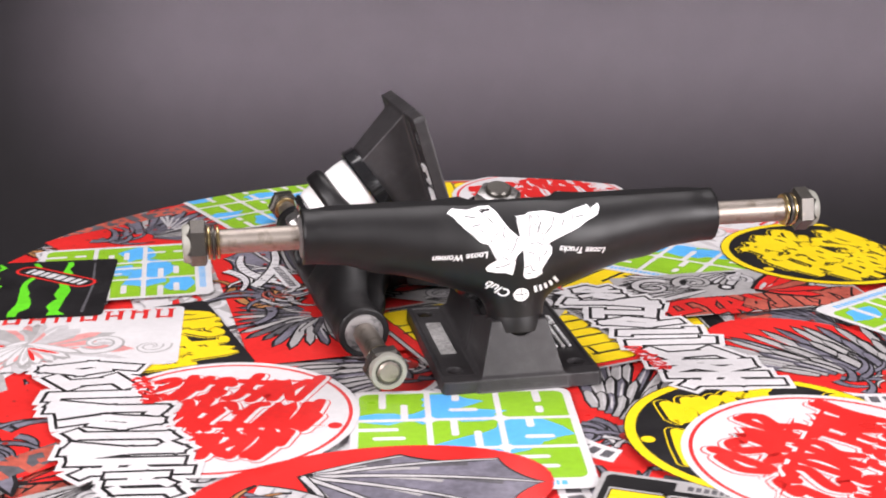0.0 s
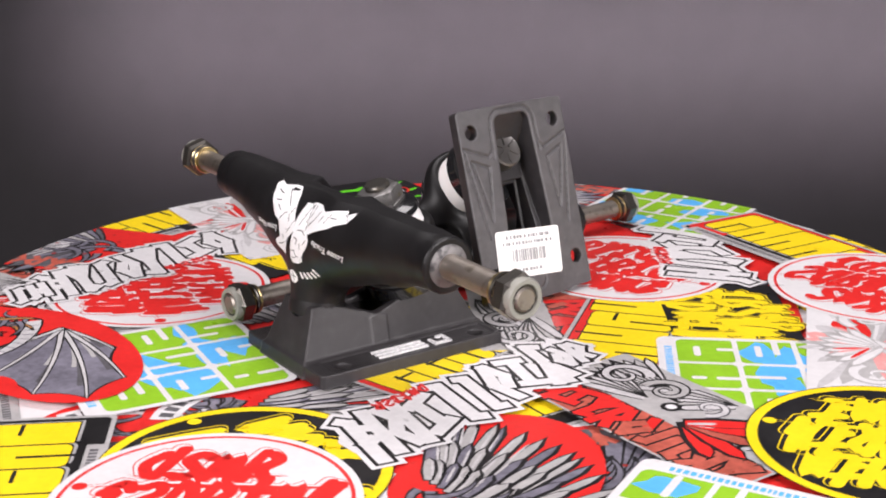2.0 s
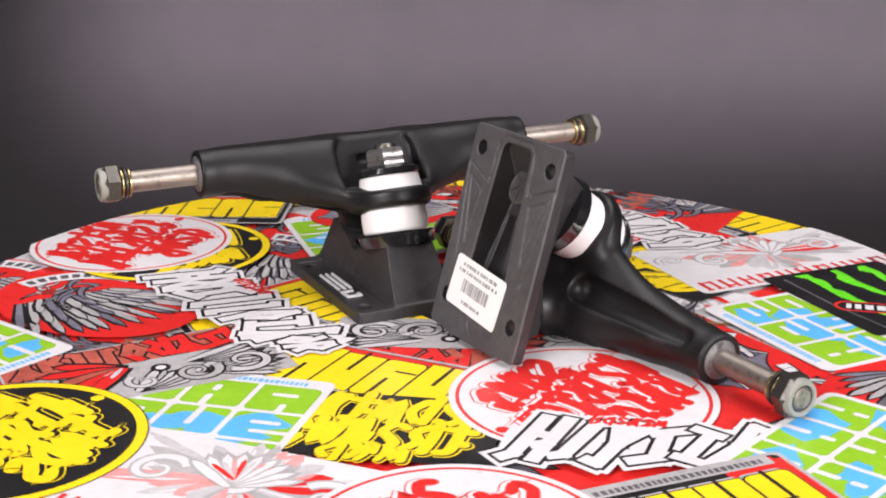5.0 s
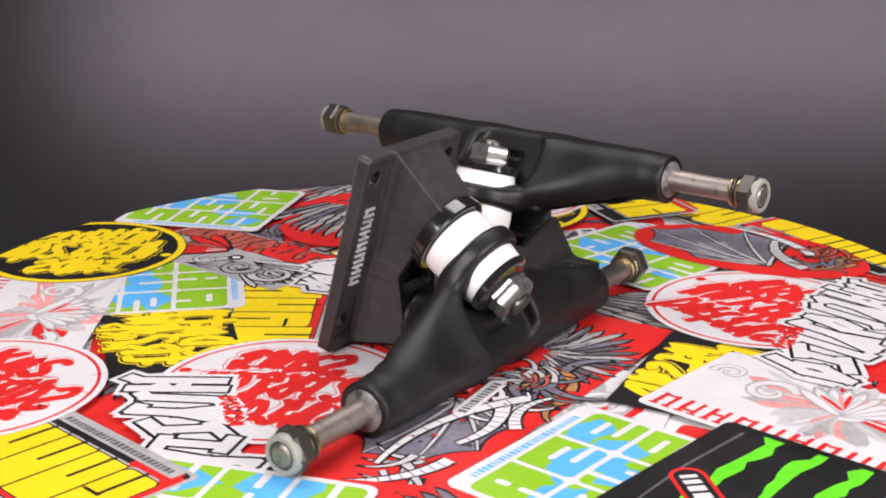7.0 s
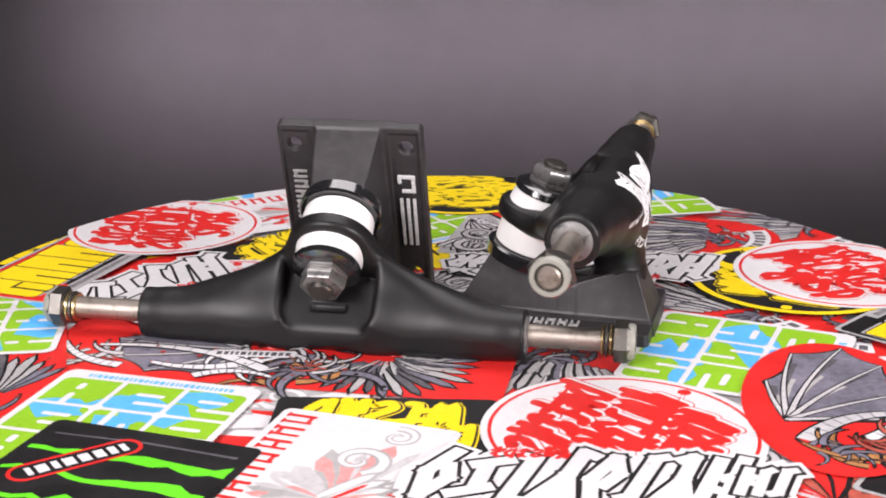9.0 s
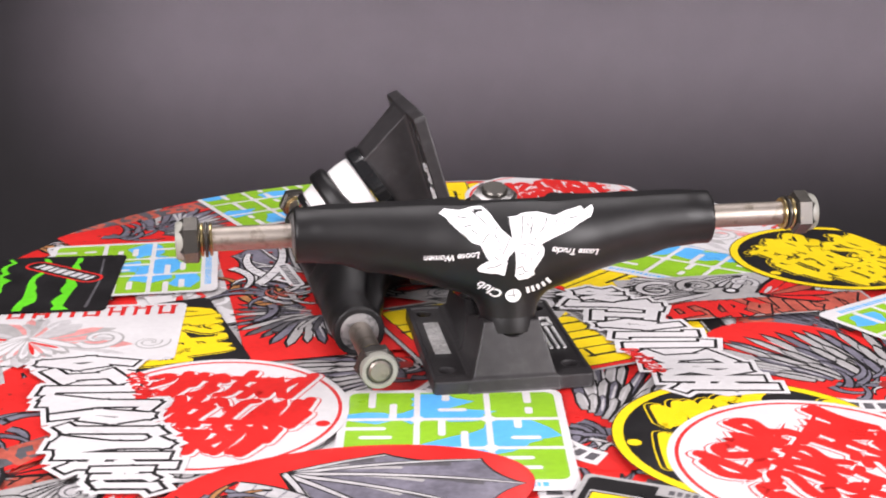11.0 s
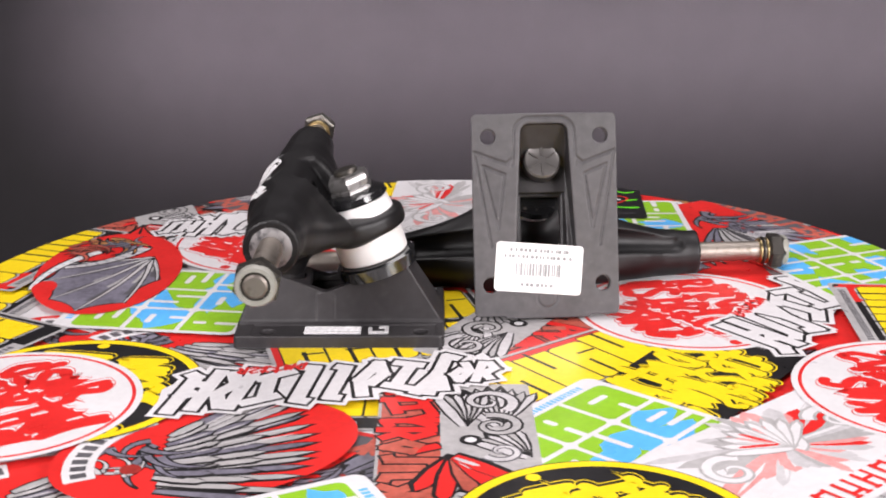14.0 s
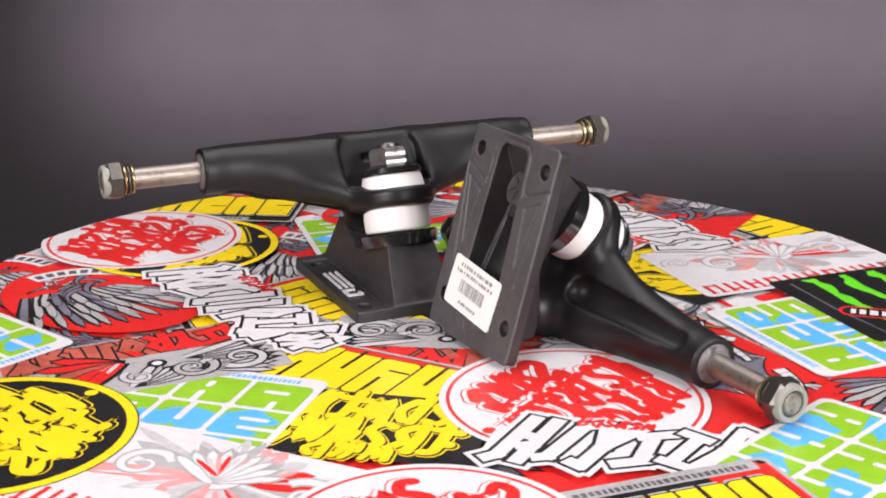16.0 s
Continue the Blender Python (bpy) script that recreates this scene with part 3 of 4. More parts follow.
CUT = (
    (("c", (0.1, -0.1), (0.16, 1.0), (-0.06, 1.1)), ("c", (0.13, 0.36), (0.48, 0.42)), ("c", (0.84, -0.06), (0.9, 1.12)), ("c", (0.86, 0.66), (0.56, 0.72))),
    (("c", (0.2, 1.05), (0.46, 1.0), (0.5, -0.06), (0.78, -0.1)),),
    (("c", (0.16, -0.16), (0.2, 1.06)), ("c", (0.55, 1.0), (0.92, 0.6), (0.5, 0.28), (0.86, -0.08))),
    (("c", (0.5, 1.08), (0.1, 0.55), (0.46, -0.06), (0.88, 0.38), (0.6, 0.7)),),
    (("c", (0.0, 1.05), (0.46, 0.45), (0.98, 1.1)), ("c", (0.48, 1.16), (0.42, -0.2), (0.05, -0.1))),
    (("c", (0.06, 0.98), (0.92, 0.84)), ("c", (0.6, 0.86), (0.36, 0.16)), ("c", (0.04, 0.2), (0.94, 0.02))),
)


def slashes(w, h, n, cx, cy, lean=0.25, weight=0.26, grow=0.0, flare=0.0, ways=BRUSH):
    """A run of n bold painted marks, brushed with round ends or cut with square ones. grow widens them for an outline."""
    rnd, polys = art_random, []
    cell = w / n
    wide = weight * min(cell * 1.15, h) + 2 * grow
    order = []
    while len(order) < n:
        order += rnd.sample(range(len(ways)), len(ways))
    for i in range(n):
        tall, sink = rnd.uniform(0.94, 1.08), rnd.uniform(-0.04, 0.04)
        fu, fv = rnd.random() < 0.6, rnd.random() < 0.4
        for style, *way in ways[order[i]]:
            way = [(1 - u if fu else u, 1 - v if fv else v) for u, v in way]
            pts = [(cx - w / 2 + (i + 0.09 + 0.82 * u) * cell + lean * (v - 0.5) * h, cy + (v * tall - 0.5 * tall + sink) * h) for u, v in way]
            if style == "r":
                fine = []
                for k in range(len(pts) - 1):
                    a, b, c, d = pts[max(k - 1, 0)], pts[k], pts[k + 1], pts[min(k + 2, len(pts) - 1)]
                    for t in (0, 0.25, 0.5, 0.75):
                        fine.append(tuple(0.5 * (2 * b[m] + (c[m] - a[m]) * t + (2 * a[m] - 5 * b[m] + 4 * c[m] - d[m]) * t * t + (3 * b[m] - a[m] - 3 * c[m] + d[m]) * t ** 3) for m in (0, 1)))
                fine.append(pts[-1])
                taper = rnd.uniform(0.78, 1.0)
                polys += stroke(fine, wide, wide * taper)
                polys += [disc(wide / 2, *fine[0], 10), disc(wide * taper / 2, *fine[-1], 10)]
            else:
                for p, q in zip(pts, pts[1:]):
                    l = math.hypot(q[0] - p[0], q[1] - p[1]) or 1
                    ux, uy = (q[0] - p[0]) / l * wide * 0.42, (q[1] - p[1]) / l * wide * 0.42
                    polys += stroke([(p[0] - ux, p[1] - uy), (q[0] + ux, q[1] + uy)], wide, wide)
    if flare:
        y = cy + rnd.choice((-0.42, 0.4)) * h
        polys.append([(cx - w / 2 - flare * w, y), (cx - w * 0.3, y + wide * 0.35 + grow), (cx + w / 2 + flare * w * 0.6, y + 0.6), (cx + w * 0.2, y - wide * 0.35 - grow)])
    return polys


def outlined(w, h, n, cx, cy, lean, weight, grows, flare=0.0, ways=BRUSH):
    """The same run several times over, once for each growth."""
    state, runs = art_random.getstate(), []
    for grow in grows:
        art_random.setstate(state)
        runs.append(slashes(w, h, n, cx, cy, lean, weight, grow, flare, ways))
    return runs


def moved(polys, dx, dy):
    return [[(x + dx, y + dy) for x, y in p] for p in polys]


def slit_blocks(w, h, n, cx, cy):
    """n heavy blocks in a row and the slits that part and notch them."""
    rnd, blocks, slits = art_random, [], []
    cell = w / n
    for i in range(n):
        x, top = cx - w / 2 + (i + 0.5) * cell, h * rnd.uniform(0.46, 0.54)
        blocks.append(rect(cell - 0.9, top + h * 0.5, x, cy + (top - h * 0.5) / 2, rnd.choice((0.4, 2.5, 4.0))))
        k = rnd.randrange(4)
        if k < 3:
            slits.append(rect(1.5, h * 0.55, x + rnd.uniform(-1, 1), cy + (0.28 if k % 2 else -0.28) * h))
        if k > 1:
            slits.append(rect(cell * 0.5, 1.3, x + cell * 0.2, cy + rnd.uniform(-0.1, 0.2) * h))
    return blocks, slits


def grown(poly, by):
    """The shape pushed out from its middle by about so many mm."""
    cx, cy = sum(p[0] for p in poly) / len(poly), sum(p[1] for p in poly) / len(poly)
    rx = max(abs(p[0] - cx) for p in poly) or 1
    ry = max(abs(p[1] - cy) for p in poly) or 1
    return [(cx + (x - cx) * (1 + by / rx), cy + (y - cy) * (1 + by / ry)) for x, y in poly]


def small_bars(w, h, cx, cy, turn=0.0):
    x, polys = -w / 2, []
    while x < w / 2:
        s = art_random.uniform(0.5, 1.1) * h * 0.6
        polys.append(turn_poly(rect(s, h, x + s / 2, 0), cx, cy, turn))
        x += s + h * 0.25
    return polys


def feather(x, y, degrees, length, wide):
    shape = [(0, -wide * 0.28), (length * 0.45, -wide * 0.5), (length * 0.85, -wide * 0.42), (length, 0), (length * 0.85, wide * 0.36), (length * 0.4, wide * 0.45), (0, wide * 0.28)]
    return turn_poly(shape, x, y, degrees)


def feathers(cx, cy, a0, a1, n, l0, l1, layers):
    """A fan of outlined feathers: black beneath, grey above, a pale quill line."""
    for k in range(n):
        a = a0 + (a1 - a0) * k / (n - 1)
        l = (l0 + (l1 - l0) * k / (n - 1)) * art_random.uniform(0.9, 1.08)
        x, y = cx + 5 * math.cos(radians(a)), cy + 5 * math.sin(radians(a))
        layers.append(("black", [feather(x, y, a, l, l * 0.17)]))
        layers.append((art_random.choice(("slate", "slate", "grey", "dark")), [feather(x + 0.3, y, a, l * 0.93, l * 0.115)]))
        layers.append(("pale", [feather(x + l * 0.3, y, a + 2, l * 0.5, l * 0.03)]))


def curls(cx, cy, size, n, layers, outer="black", inner="pale"):
    """A tuft of bent tendrils that flow one way, each with a dark outline."""
    flow, side = art_random.uniform(0, 360), art_random.choice((-1, 1))
    for k in range(n):
        a = flow + (k / n - 0.5) * 150 + art_random.uniform(-10, 10)
        l = size * art_random.uniform(0.75, 1.15)
        bend = side * art_random.uniform(30, 62)
        x, y = cx + art_random.uniform(-0.45, 0.45) * size - 0.4 * size * math.cos(radians(flow)), cy + art_random.uniform(-0.4, 0.4) * size - 0.4 * size * math.sin(radians(flow))
        pts, d = [], a
        for i in range(8):
            pts.append((x, y))
            x, y, d = x + l / 6 * math.cos(radians(d)), y + l / 6 * math.sin(radians(d)), d + bend / 3
        layers.append((outer, stroke(pts, l * 0.26, l * 0.06)))
        layers.append((inner, stroke(pts[:-1], l * 0.16, l * 0.03)))


def spiral(cx, cy, r, start, turns, layers, outer="black", inner="pale"):
    """A rolled scroll that thins towards its middle."""
    pts = []
    for i in range(26):
        f = i / 25
        a = radians(start + 360 * turns * f)
        pts.append((cx + r * (1 - 0.85 * f) * math.cos(a), cy + r * (1 - 0.85 * f) * math.sin(a)))
    layers.append((outer, stroke(pts, r * 0.62, r * 0.16)))
    layers.append((inner, stroke(pts, r * 0.38, r * 0.05)))


def bow(a, b, bend, n=8):
    """Points on a bent line from a to b."""
    mx, my = (a[0] + b[0]) / 2 - (b[1] - a[1]) * bend, (a[1] + b[1]) / 2 + (b[0] - a[0]) * bend
    return [((1 - t) ** 2 * a[0] + 2 * t * (1 - t) * mx + t * t * b[0], (1 - t) ** 2 * a[1] + 2 * t * (1 - t) * my + t * t * b[1]) for t in (i / n for i in range(n + 1))]


def membrane(wrist, tips, layers, bend=0.22):
    """A bat's wing: scalloped skin between the finger tips, folds, pale finger bones."""
    edge = [wrist]
    for a, b in zip(tips, tips[1:]):
        mid = ((a[0] + b[0]) / 2, (a[1] + b[1]) / 2)
        side = (b[0] - a[0]) * (wrist[1] - mid[1]) - (b[1] - a[1]) * (wrist[0] - mid[0])
        edge += bow(a, b, bend if side > 0 else -bend)
    layers.append(("black", [grown(edge, 1.6)]))
    layers.append(("slate", [edge]))
    for k, t in enumerate(tips):
        for f, w, ink_name in ((0.80, 2.4, "dark"), (0.55, 1.6, "grey")):
            o = (t[0] * f + wrist[0] * (1 - f), t[1] * f + wrist[1] * (1 - f))
            layers.append((ink_name, stroke(bow(wrist, (o[0] + 2.2, o[1] - 1.2), 0.08), w * 0.5, w)))
        layers.append(("black", stroke(bow(wrist, t, 0.07), 3.0, 1.4)))
        layers.append(("pale", stroke(bow(wrist, t, 0.07), 1.8, 0.6)))


def limb(a, b, bend, wide, layers, colour="white"):
    """A ringed, tapering limb with a black outline."""
    pts = bow(a, b, bend, 10)
    layers.append(("black", stroke(pts, wide + 1.6, wide * 0.35 + 1.4)))
    layers.append((colour, stroke(pts, wide, wide * 0.35)))
    rings = []
    for i in range(1, 10):
        (x0, y0), (x1, y1) = pts[i - 1], pts[i + 1]
        l, w = math.hypot(x1 - x0, y1 - y0), wide * (1 - 0.06 * i) * 0.45
        nx, ny = -(y1 - y0) / l * w, (x1 - x0) / l * w
        rings += stroke([(pts[i][0] + nx, pts[i][1] + ny), (pts[i][0] - nx, pts[i][1] - ny)], 0.5, 0.5)
    layers.append(("slate", rings))


def art(kind):
    """The base shape with its colour, and the printed layers from the lowest up, in mm."""
    rnd, top = art_random, []
    if kind in ("white_round", "black_round"):
        white = kind == "white_round"
        base = ("white" if white else "black", disc(43))
        mark = "red" if white else "yellow"
        top.append((mark, ring_bands(39.6, 40.8) if white else ring_bands(39.4, 42.6)))
        for w, h, n, x, y in ((54, 16, 6, 0, 20.0), (66, 19, 7, -2, -0.5), (40, 15, 4, 2, -21.0)):
            outer, gap, inner = outlined(w, h, n, x, y, 0.3, 0.4, (0.7, 0.34, 0.0), 0.08)
            top.append((mark, moved(outer, 1.0, -0.9)))
            top.append((base[0], moved(gap, 0.9, -0.8)))
            top.append((mark, inner))
        top.append((mark, [disc(2.2, 36, -8, 14)]))
    elif kind == "black_script":
        base = ("black", rect(70, 46, r=3))
        for w, h, n, y in ((50, 16, 5, 12), (60, 17, 6, -7), (28, 8, 3, -19)):
            outer, gap, inner = outlined(w, h, n, rnd.uniform(-2, 2) - 2, y, 0.15, 0.36, (0.7, 0.3, 0.0))
            top.append(("yellow", moved(outer, 0.7, -0.7)))
            top.append(("black", moved(gap, 0.5, -0.5)))
            top.append(("yellow", inner))
    elif kind in ("yellow_block", "yellow_block_wide"):
        wide = kind == "yellow_block_wide"
        h = 76 if wide else 46
        base = ("grey", rect(86, h, r=2))
        top.append(("black", [rect(83, h - 3, r=2)]))
        top.append(("red", [rect(26, h * 0.42, 22, h * 0.24), rect(18, h * 0.3, -30, -h * 0.3)]))
        top.append(("red", [rect(82, 8, 0, h / 2 - 6), rect(9, h - 8, -37, 0)]))
        for y in ((17, -17) if wide else (3,)):
            blocks, slits = slit_blocks(78, 29 if wide else 31, 5, 0, y)
            top.append(("grey", [[(px + 1.0, py - 1.4) for px, py in p] for p in blocks]))
            top.append(("black", [grown(p, 0.5) for p in blocks]))
            top.append(("yellow", blocks))
            top.append(("black", slits))
        top.append(("grey", [rect(60, 5, -8, -h / 2 + 4)]))
        top.append(("dark", small_bars(54, 2.6, -8, -h / 2 + 4)))
    elif kind == "green_blue":
        base = ("white", rect(70, 70, r=4))
        top.append(("blue", small_bars(52, 2.6, 0, 31.2)))
        top.append(("green", [rect(65, 61, 0, -2.2, 3)]))
        for k in range(7):
            x, y, r = rnd.uniform(-28, 28), rnd.uniform(-28, 24), rnd.uniform(5, 9)
            blob = [(x + r * rnd.uniform(0.6, 1.5) * math.cos(a) * 1.5, y + r * rnd.uniform(0.6, 1.2) * math.sin(a)) for a in np.linspace(0, 2 * math.pi, 11)[:-1]]
            top.append(("blue", [[(min(max(px, -32.5), 32.5), min(max(py, -32.5), 28)) for px, py in blob]]))
        cuts = [rect(1.9, 61, -11, -2.2), rect(1.9, 61, 11, -2.2), rect(65, 1.9, 0, 8), rect(65, 1.9, 0, -12.4)]
        for row in range(3):
            for col in range(3):
                x, y = -21.8 + col * 21.8, 18.2 - row * 20.4
                cuts += {0: [rect(10, 2.3, x + 1.5, y + 2.6, 1), rect(13, 2.3, x + 5, y - 3.6, 1)], 1: [rect(2.5, 9, x - 2, y - 6, 1), rect(2.5, 5, x - 2, y + 4, 1)],
                         2: [rect(9, 2.4, x, y + 3.2, 1), rect(2.4, 7, x + 2, y - 7, 1)], 3: [rect(2.3, 12, x - 3.4, y + 4.4, 1), rect(2.3, 12, x + 3.4, y - 4.4, 1)],
                         4: [rect(2.4, 14, x, y + 3, 1)]}[rnd.randrange(5)]
        stars = []
        for x, y in ((-11, 8), (11, 8), (-11, -12.4), (11, -12.4)):
            stars.append([(x - 3.2, y), (x, y - 3.2), (x + 3.2, y), (x, y + 3.2)])
        top += [("white", cuts[:2]), ("white", cuts[2:4]), ("white", cuts[4:]), ("white", stars)]
    elif kind == "wild_letters":
        n, w, h = 7, 108, 24
        edge = [(-62, -10)]
        for i in range(26):
            edge.append((-60 + i * 4.6, -15.5 + (rnd.uniform(-3.5, -1) if i % 3 == 0 else rnd.uniform(0, 3))))
        edge += [(64, -4), (66, 13)]
        for i in range(26):
            edge.append((60 - i * 4.6, 15.5 + (rnd.uniform(1, 4.5) if i % 3 == 1 else rnd.uniform(-3, 0))))
        base = ("white", [(x * 0.97, y * 0.86) for x, y in edge])
        for w, n, x, h in ((52, 4, 32, 24), (48, 4, -18, 24), (18, 2, -50, 13)):
            halo, outer, inner = outlined(w, h, n, x - 1, 1.0, 0.38, 0.36, (3.4, 1.35, 0.0), 0.0, CUT)
            top = [("white", halo)] + top + [("black", outer), ("white", inner)]
        top.append(("red", slashes(26, 5, 6, 22, -15, 0.3, 0.3)))
        base = (base[0], [(x * 0.9, y * 0.92) for x, y in base[1]])
        top = [(c, [[(x * 0.9, y * 0.92) for x, y in p] for p in polys]) for c, polys in top]
    elif kind == "star_burst":
        base = ("white", rect(108, 58, r=3))
        for k in range(46):
            a = k * 360 / 46 + rnd.uniform(-4, 4)
            l = rnd.uniform(18, 44) * (1 if abs(math.sin(radians(a))) < 0.5 else 0.55)
            x, y = 4 * math.cos(radians(a)), 7 + 4 * math.sin(radians(a))
            top.append((rnd.choice(("pale", "pink", "grey", "pale", "red", "pink", "grey")), [feather(x, y, a, l, rnd.uniform(3.5, 8))]))
            if k % 2:
                top.append(("white", [feather(x, y, a + 3, l * 0.8, 1.4)]))
        for x, y, r, a, t in ((-26, 6, 9, 30, 1.3), (27, 8, 9, 150, -1.3), (0, 9, 7, 270, 1.2), (-44, 12, 6, 200, -1.2), (44, 14, 6, 0, 1.2)):
            spiral(x, y, r, a, t, top, "grey", "white")
        for k in range(9):
            a = -60 + 15 * k
            top.append(("grey", [feather(-2, 4, 90 + a, 22, 5)]))
            top.append(("white", [feather(-2, 4, 90 + a, 20, 3.4)]))
            top.append((("pink", "pale", "red")[k % 3], [feather(-2, 8, 90 + a, 13, 1.8)]))
        for i in range(11):
            x = -47 + i * 9.2
            top.append(("red" if i not in (9,) else "deep", [rect(1.6, 9.5, x - 2.2, -21.5), rect(1.3, 9.5, x + 2.4, -21.5), rect(5.6, 1.3, x, (-18, -24, -21)[i % 3]), rect(3.0, 0.9, x - 2.2, -26), rect(3.0, 0.9, x + 2.4, -26)]))
    elif kind == "scroll_leaf":
        base = ("grey", rect(92, 48, r=2))
        top.append(("brick", [rect(90, 18, 0, -14)]))
        outer, inner = outlined(84, 12, 9, 0, -14, 0.0, 0.34, (0.9, 0.0), 0.0, CUT)
        top.append(("black", outer))
        top.append(("red", inner[: len(inner) // 2]))
        top.append(("brick", inner[len(inner) // 2:]))
        top.append(("grey", [[(-42, -3), (-44, 12), (-30, 20), (-8, 21), (8, 17), (26, 22), (42, 16), (44, 0), (30, -4), (-20, -5)]]))
        for x, y, a0, a1, n, l in ((-14, 12, 150, 215, 9, 30), (-14, 2, 160, 200, 6, 26), (38, 12, 130, 190, 7, 22), (8, 20, 185, 235, 6, 20), (30, 0, 150, 60, 7, 18)):
            for k in range(n):
                a = a0 + (a1 - a0) * k / (n - 1)
                top.append(("black", [feather(x, y, a, l * rnd.uniform(0.9, 1.1), 5.4)]))
                top.append((("pale", "grey", "pale")[k % 3], [feather(x, y, a, l * 0.92, 3.6)]))
        spiral(-32, 10, 9, 40, 1.3, top)
        spiral(-14, 12, 8, 200, -1.4, top, "black", "grey")
        spiral(36, 11, 8, 120, 1.3, top)
        spiral(4, 13, 6, 300, 1.2, top, "dark", "pale")
        for k, a in enumerate((-28, -8, 12, 30, 48)):
            top.append(("black", [feather(6, -1, a, 26 + 4 * (k % 2), 8)]))
            top.append(("brick" if k == 2 else "red", [feather(7, -1, a, 24 + 4 * (k % 2), 5.6)]))
            top.append(("pale", [feather(8, -1, a + 5, 9, 2.0)]))
        top.append(("black", [disc(3.4, -4, 4, 14)]))
        top.append(("white", [disc(1.8, -4, 4, 14)]))
    elif kind == "winged_red":
        base = ("red", [(x * 1.0, y) for x, y in disc(46, 0, 0, 40, 0.72)])
        for row, (n, l, x0, y0, x1, y1) in enumerate(((15, 40, -22, -20, 2, 16), (12, 28, -20, -16, -4, 14), (10, 17, -20, -12, -8, 12))):
            for k in range(n):
                f = k / (n - 1)
                x, y, a = x0 + (x1 - x0) * f, y0 + (y1 - y0) * f, -34 + 62 * f + rnd.uniform(-3, 3)
                size = l * (0.75 + 0.35 * math.sin(math.pi * (0.2 + 0.7 * f)))
                top.append(("black", [feather(x, y, a, size, 5.4)]))
                top.append((("slate", "grey", "grey")[(k + row) % 3], [feather(x + 0.4, y + 0.3, a, size * 0.94, 3.4)]))
                top.append(("pale", [feather(x + size * 0.25, y + 0.5, a + 2, size * 0.6, 0.9)]))
        curls(-24, 0, 17, 9, top, "black", "slate")
        curls(-25, -3, 11, 7, top, "black", "pale")
        top.append(("deep", [disc(3.2, -24, -4, 12)]))
        top.append(("white", ring_bands(28, 37, 95, 178, 24, -6, -6)))
        top.append(("dark", [turn_poly(rect(3, 4.5), -6 + 32.5 * math.cos(radians(a)), -6 + 32.5 * math.sin(radians(a)), a + 90) for a in range(100, 176, 8)]))
    elif kind == "dragon_red":
        base = ("red", rect(164, 74, r=2))
        feathers(36, -8, -150, 20, 17, 22, 34, top)
        feathers(38, -4, -120, 30, 10, 12, 18, top)
        membrane((-12, -6), [(-22, 20), (-46, 12), (-60, -4), (-58, -20), (-40, -31), (-22, -30)], top)
        curls(-66, -20, 16, 9, top, "black", "pale")
        limb((-50, -28), (-78, -10), 0.25, 4.5, top)
        curls(14, -18, 24, 11, top, "black", "tan")
        curls(8, -22, 20, 9, top, "black", "slate")
        curls(18, -14, 14, 9, top, "black", "pale")
        curls(-8, -22, 18, 8, top, "black", "white")
        curls(13, -19, 9, 7, top, "black", "brick")
        limb((-4, -16), (-40, -24), 0.3, 5.5, top)
        limb((0, -24), (-64, -12), -0.22, 4.5, top)
        limb((-22, -33), (4, -30), 0.35, 4.0, top)
        limb((26, -22), (44, -34), 0.4, 4.0, top, "slate")
        top.append(("white", [turn_poly(rect(30, 6, r=2), -8, -11, 6)]))
        top.append(("dark", small_bars(26, 3, -8, -11, 6)))
        curls(20, 14, 22, 10, top, "black", "slate")
        spots = [disc(rnd.uniform(0.4, 1.2), rnd.uniform(-66, 66), rnd.uniform(-34, 34), 6) for k in range(60)]
        top.append(("black", spots[:30]))
        top.append(("deep", spots[30:]))
    elif kind == "wing_red":
        base = ("red", rect(112, 60, r=2))
        feathers(-20, -6, -50, 70, 14, 26, 48, top)
        curls(-24, 0, 20, 9, top, "black", "slate")
        top.append(("dark", [rect(104, 11, 0, 22)]))
        top.append(("brick", slashes(98, 8, 10, 0, 22, 0.0, 0.34, 0.0, 0.0, CUT)))
        top.append(("deep", [disc(rnd.uniform(0.4, 1.2), rnd.uniform(-50, 50), rnd.uniform(-26, 26), 6) for k in range(40)]))
    elif kind == "bat_wing":
        base = ("red", disc(52, 0, 0, 44, 0.56))
        membrane((-16, 15), [(14, 21), (40, 12), (48, -5), (34, -17), (12, -24), (-10, -22)], top)
        limb((-30, 10), (-4, -24), 0.3, 6.5, top, "pale")
        limb((-26, -8), (22, -27), -0.2, 5.0, top)
        top.append(("red", [disc(8, 20, -22, 16, 0.6)]))
        curls(-36, -2, 20, 9, top, "black", "tan")
        curls(-34, 2, 13, 8, top, "black", "slate")
        curls(-30, -10, 15, 9, top, "black", "brick")
    elif kind == "claw_marks":
        base = ("black", rect(70, 58, r=3))
        for k in range(3):
            y = 16 - k * 14
            up = [(-32 + i * 4.6, y + 3.6 + rnd.uniform(-1.3, 1.6) - 0.10 * i) for i in range(15)]
            down = [(x, yy - (4.0 + rnd.uniform(-1.5, 1.8)) * (1.25 - 0.05 * i)) for i, (x, yy) in enumerate(up)]
            top.append(("acid", [[up[i], down[i], down[i + 1], up[i + 1]] for i in range(14)]))
        top.append(("dark", stroke([(-30, -21), (0, -22), (30, -20)], 1.2, 0.8)))
        top.append(("red", [turn_poly(rect(40, 11, r=5.4), 14, -6, 52)]))
        top.append(("black", [turn_poly(rect(37.4, 8.6, r=4.2), 14, -6, 52)]))
        top.append(("white", [turn_poly(p, 14, -6, 52) for p in small_bars(31, 5.2, 0, 0)]))
    return base, top


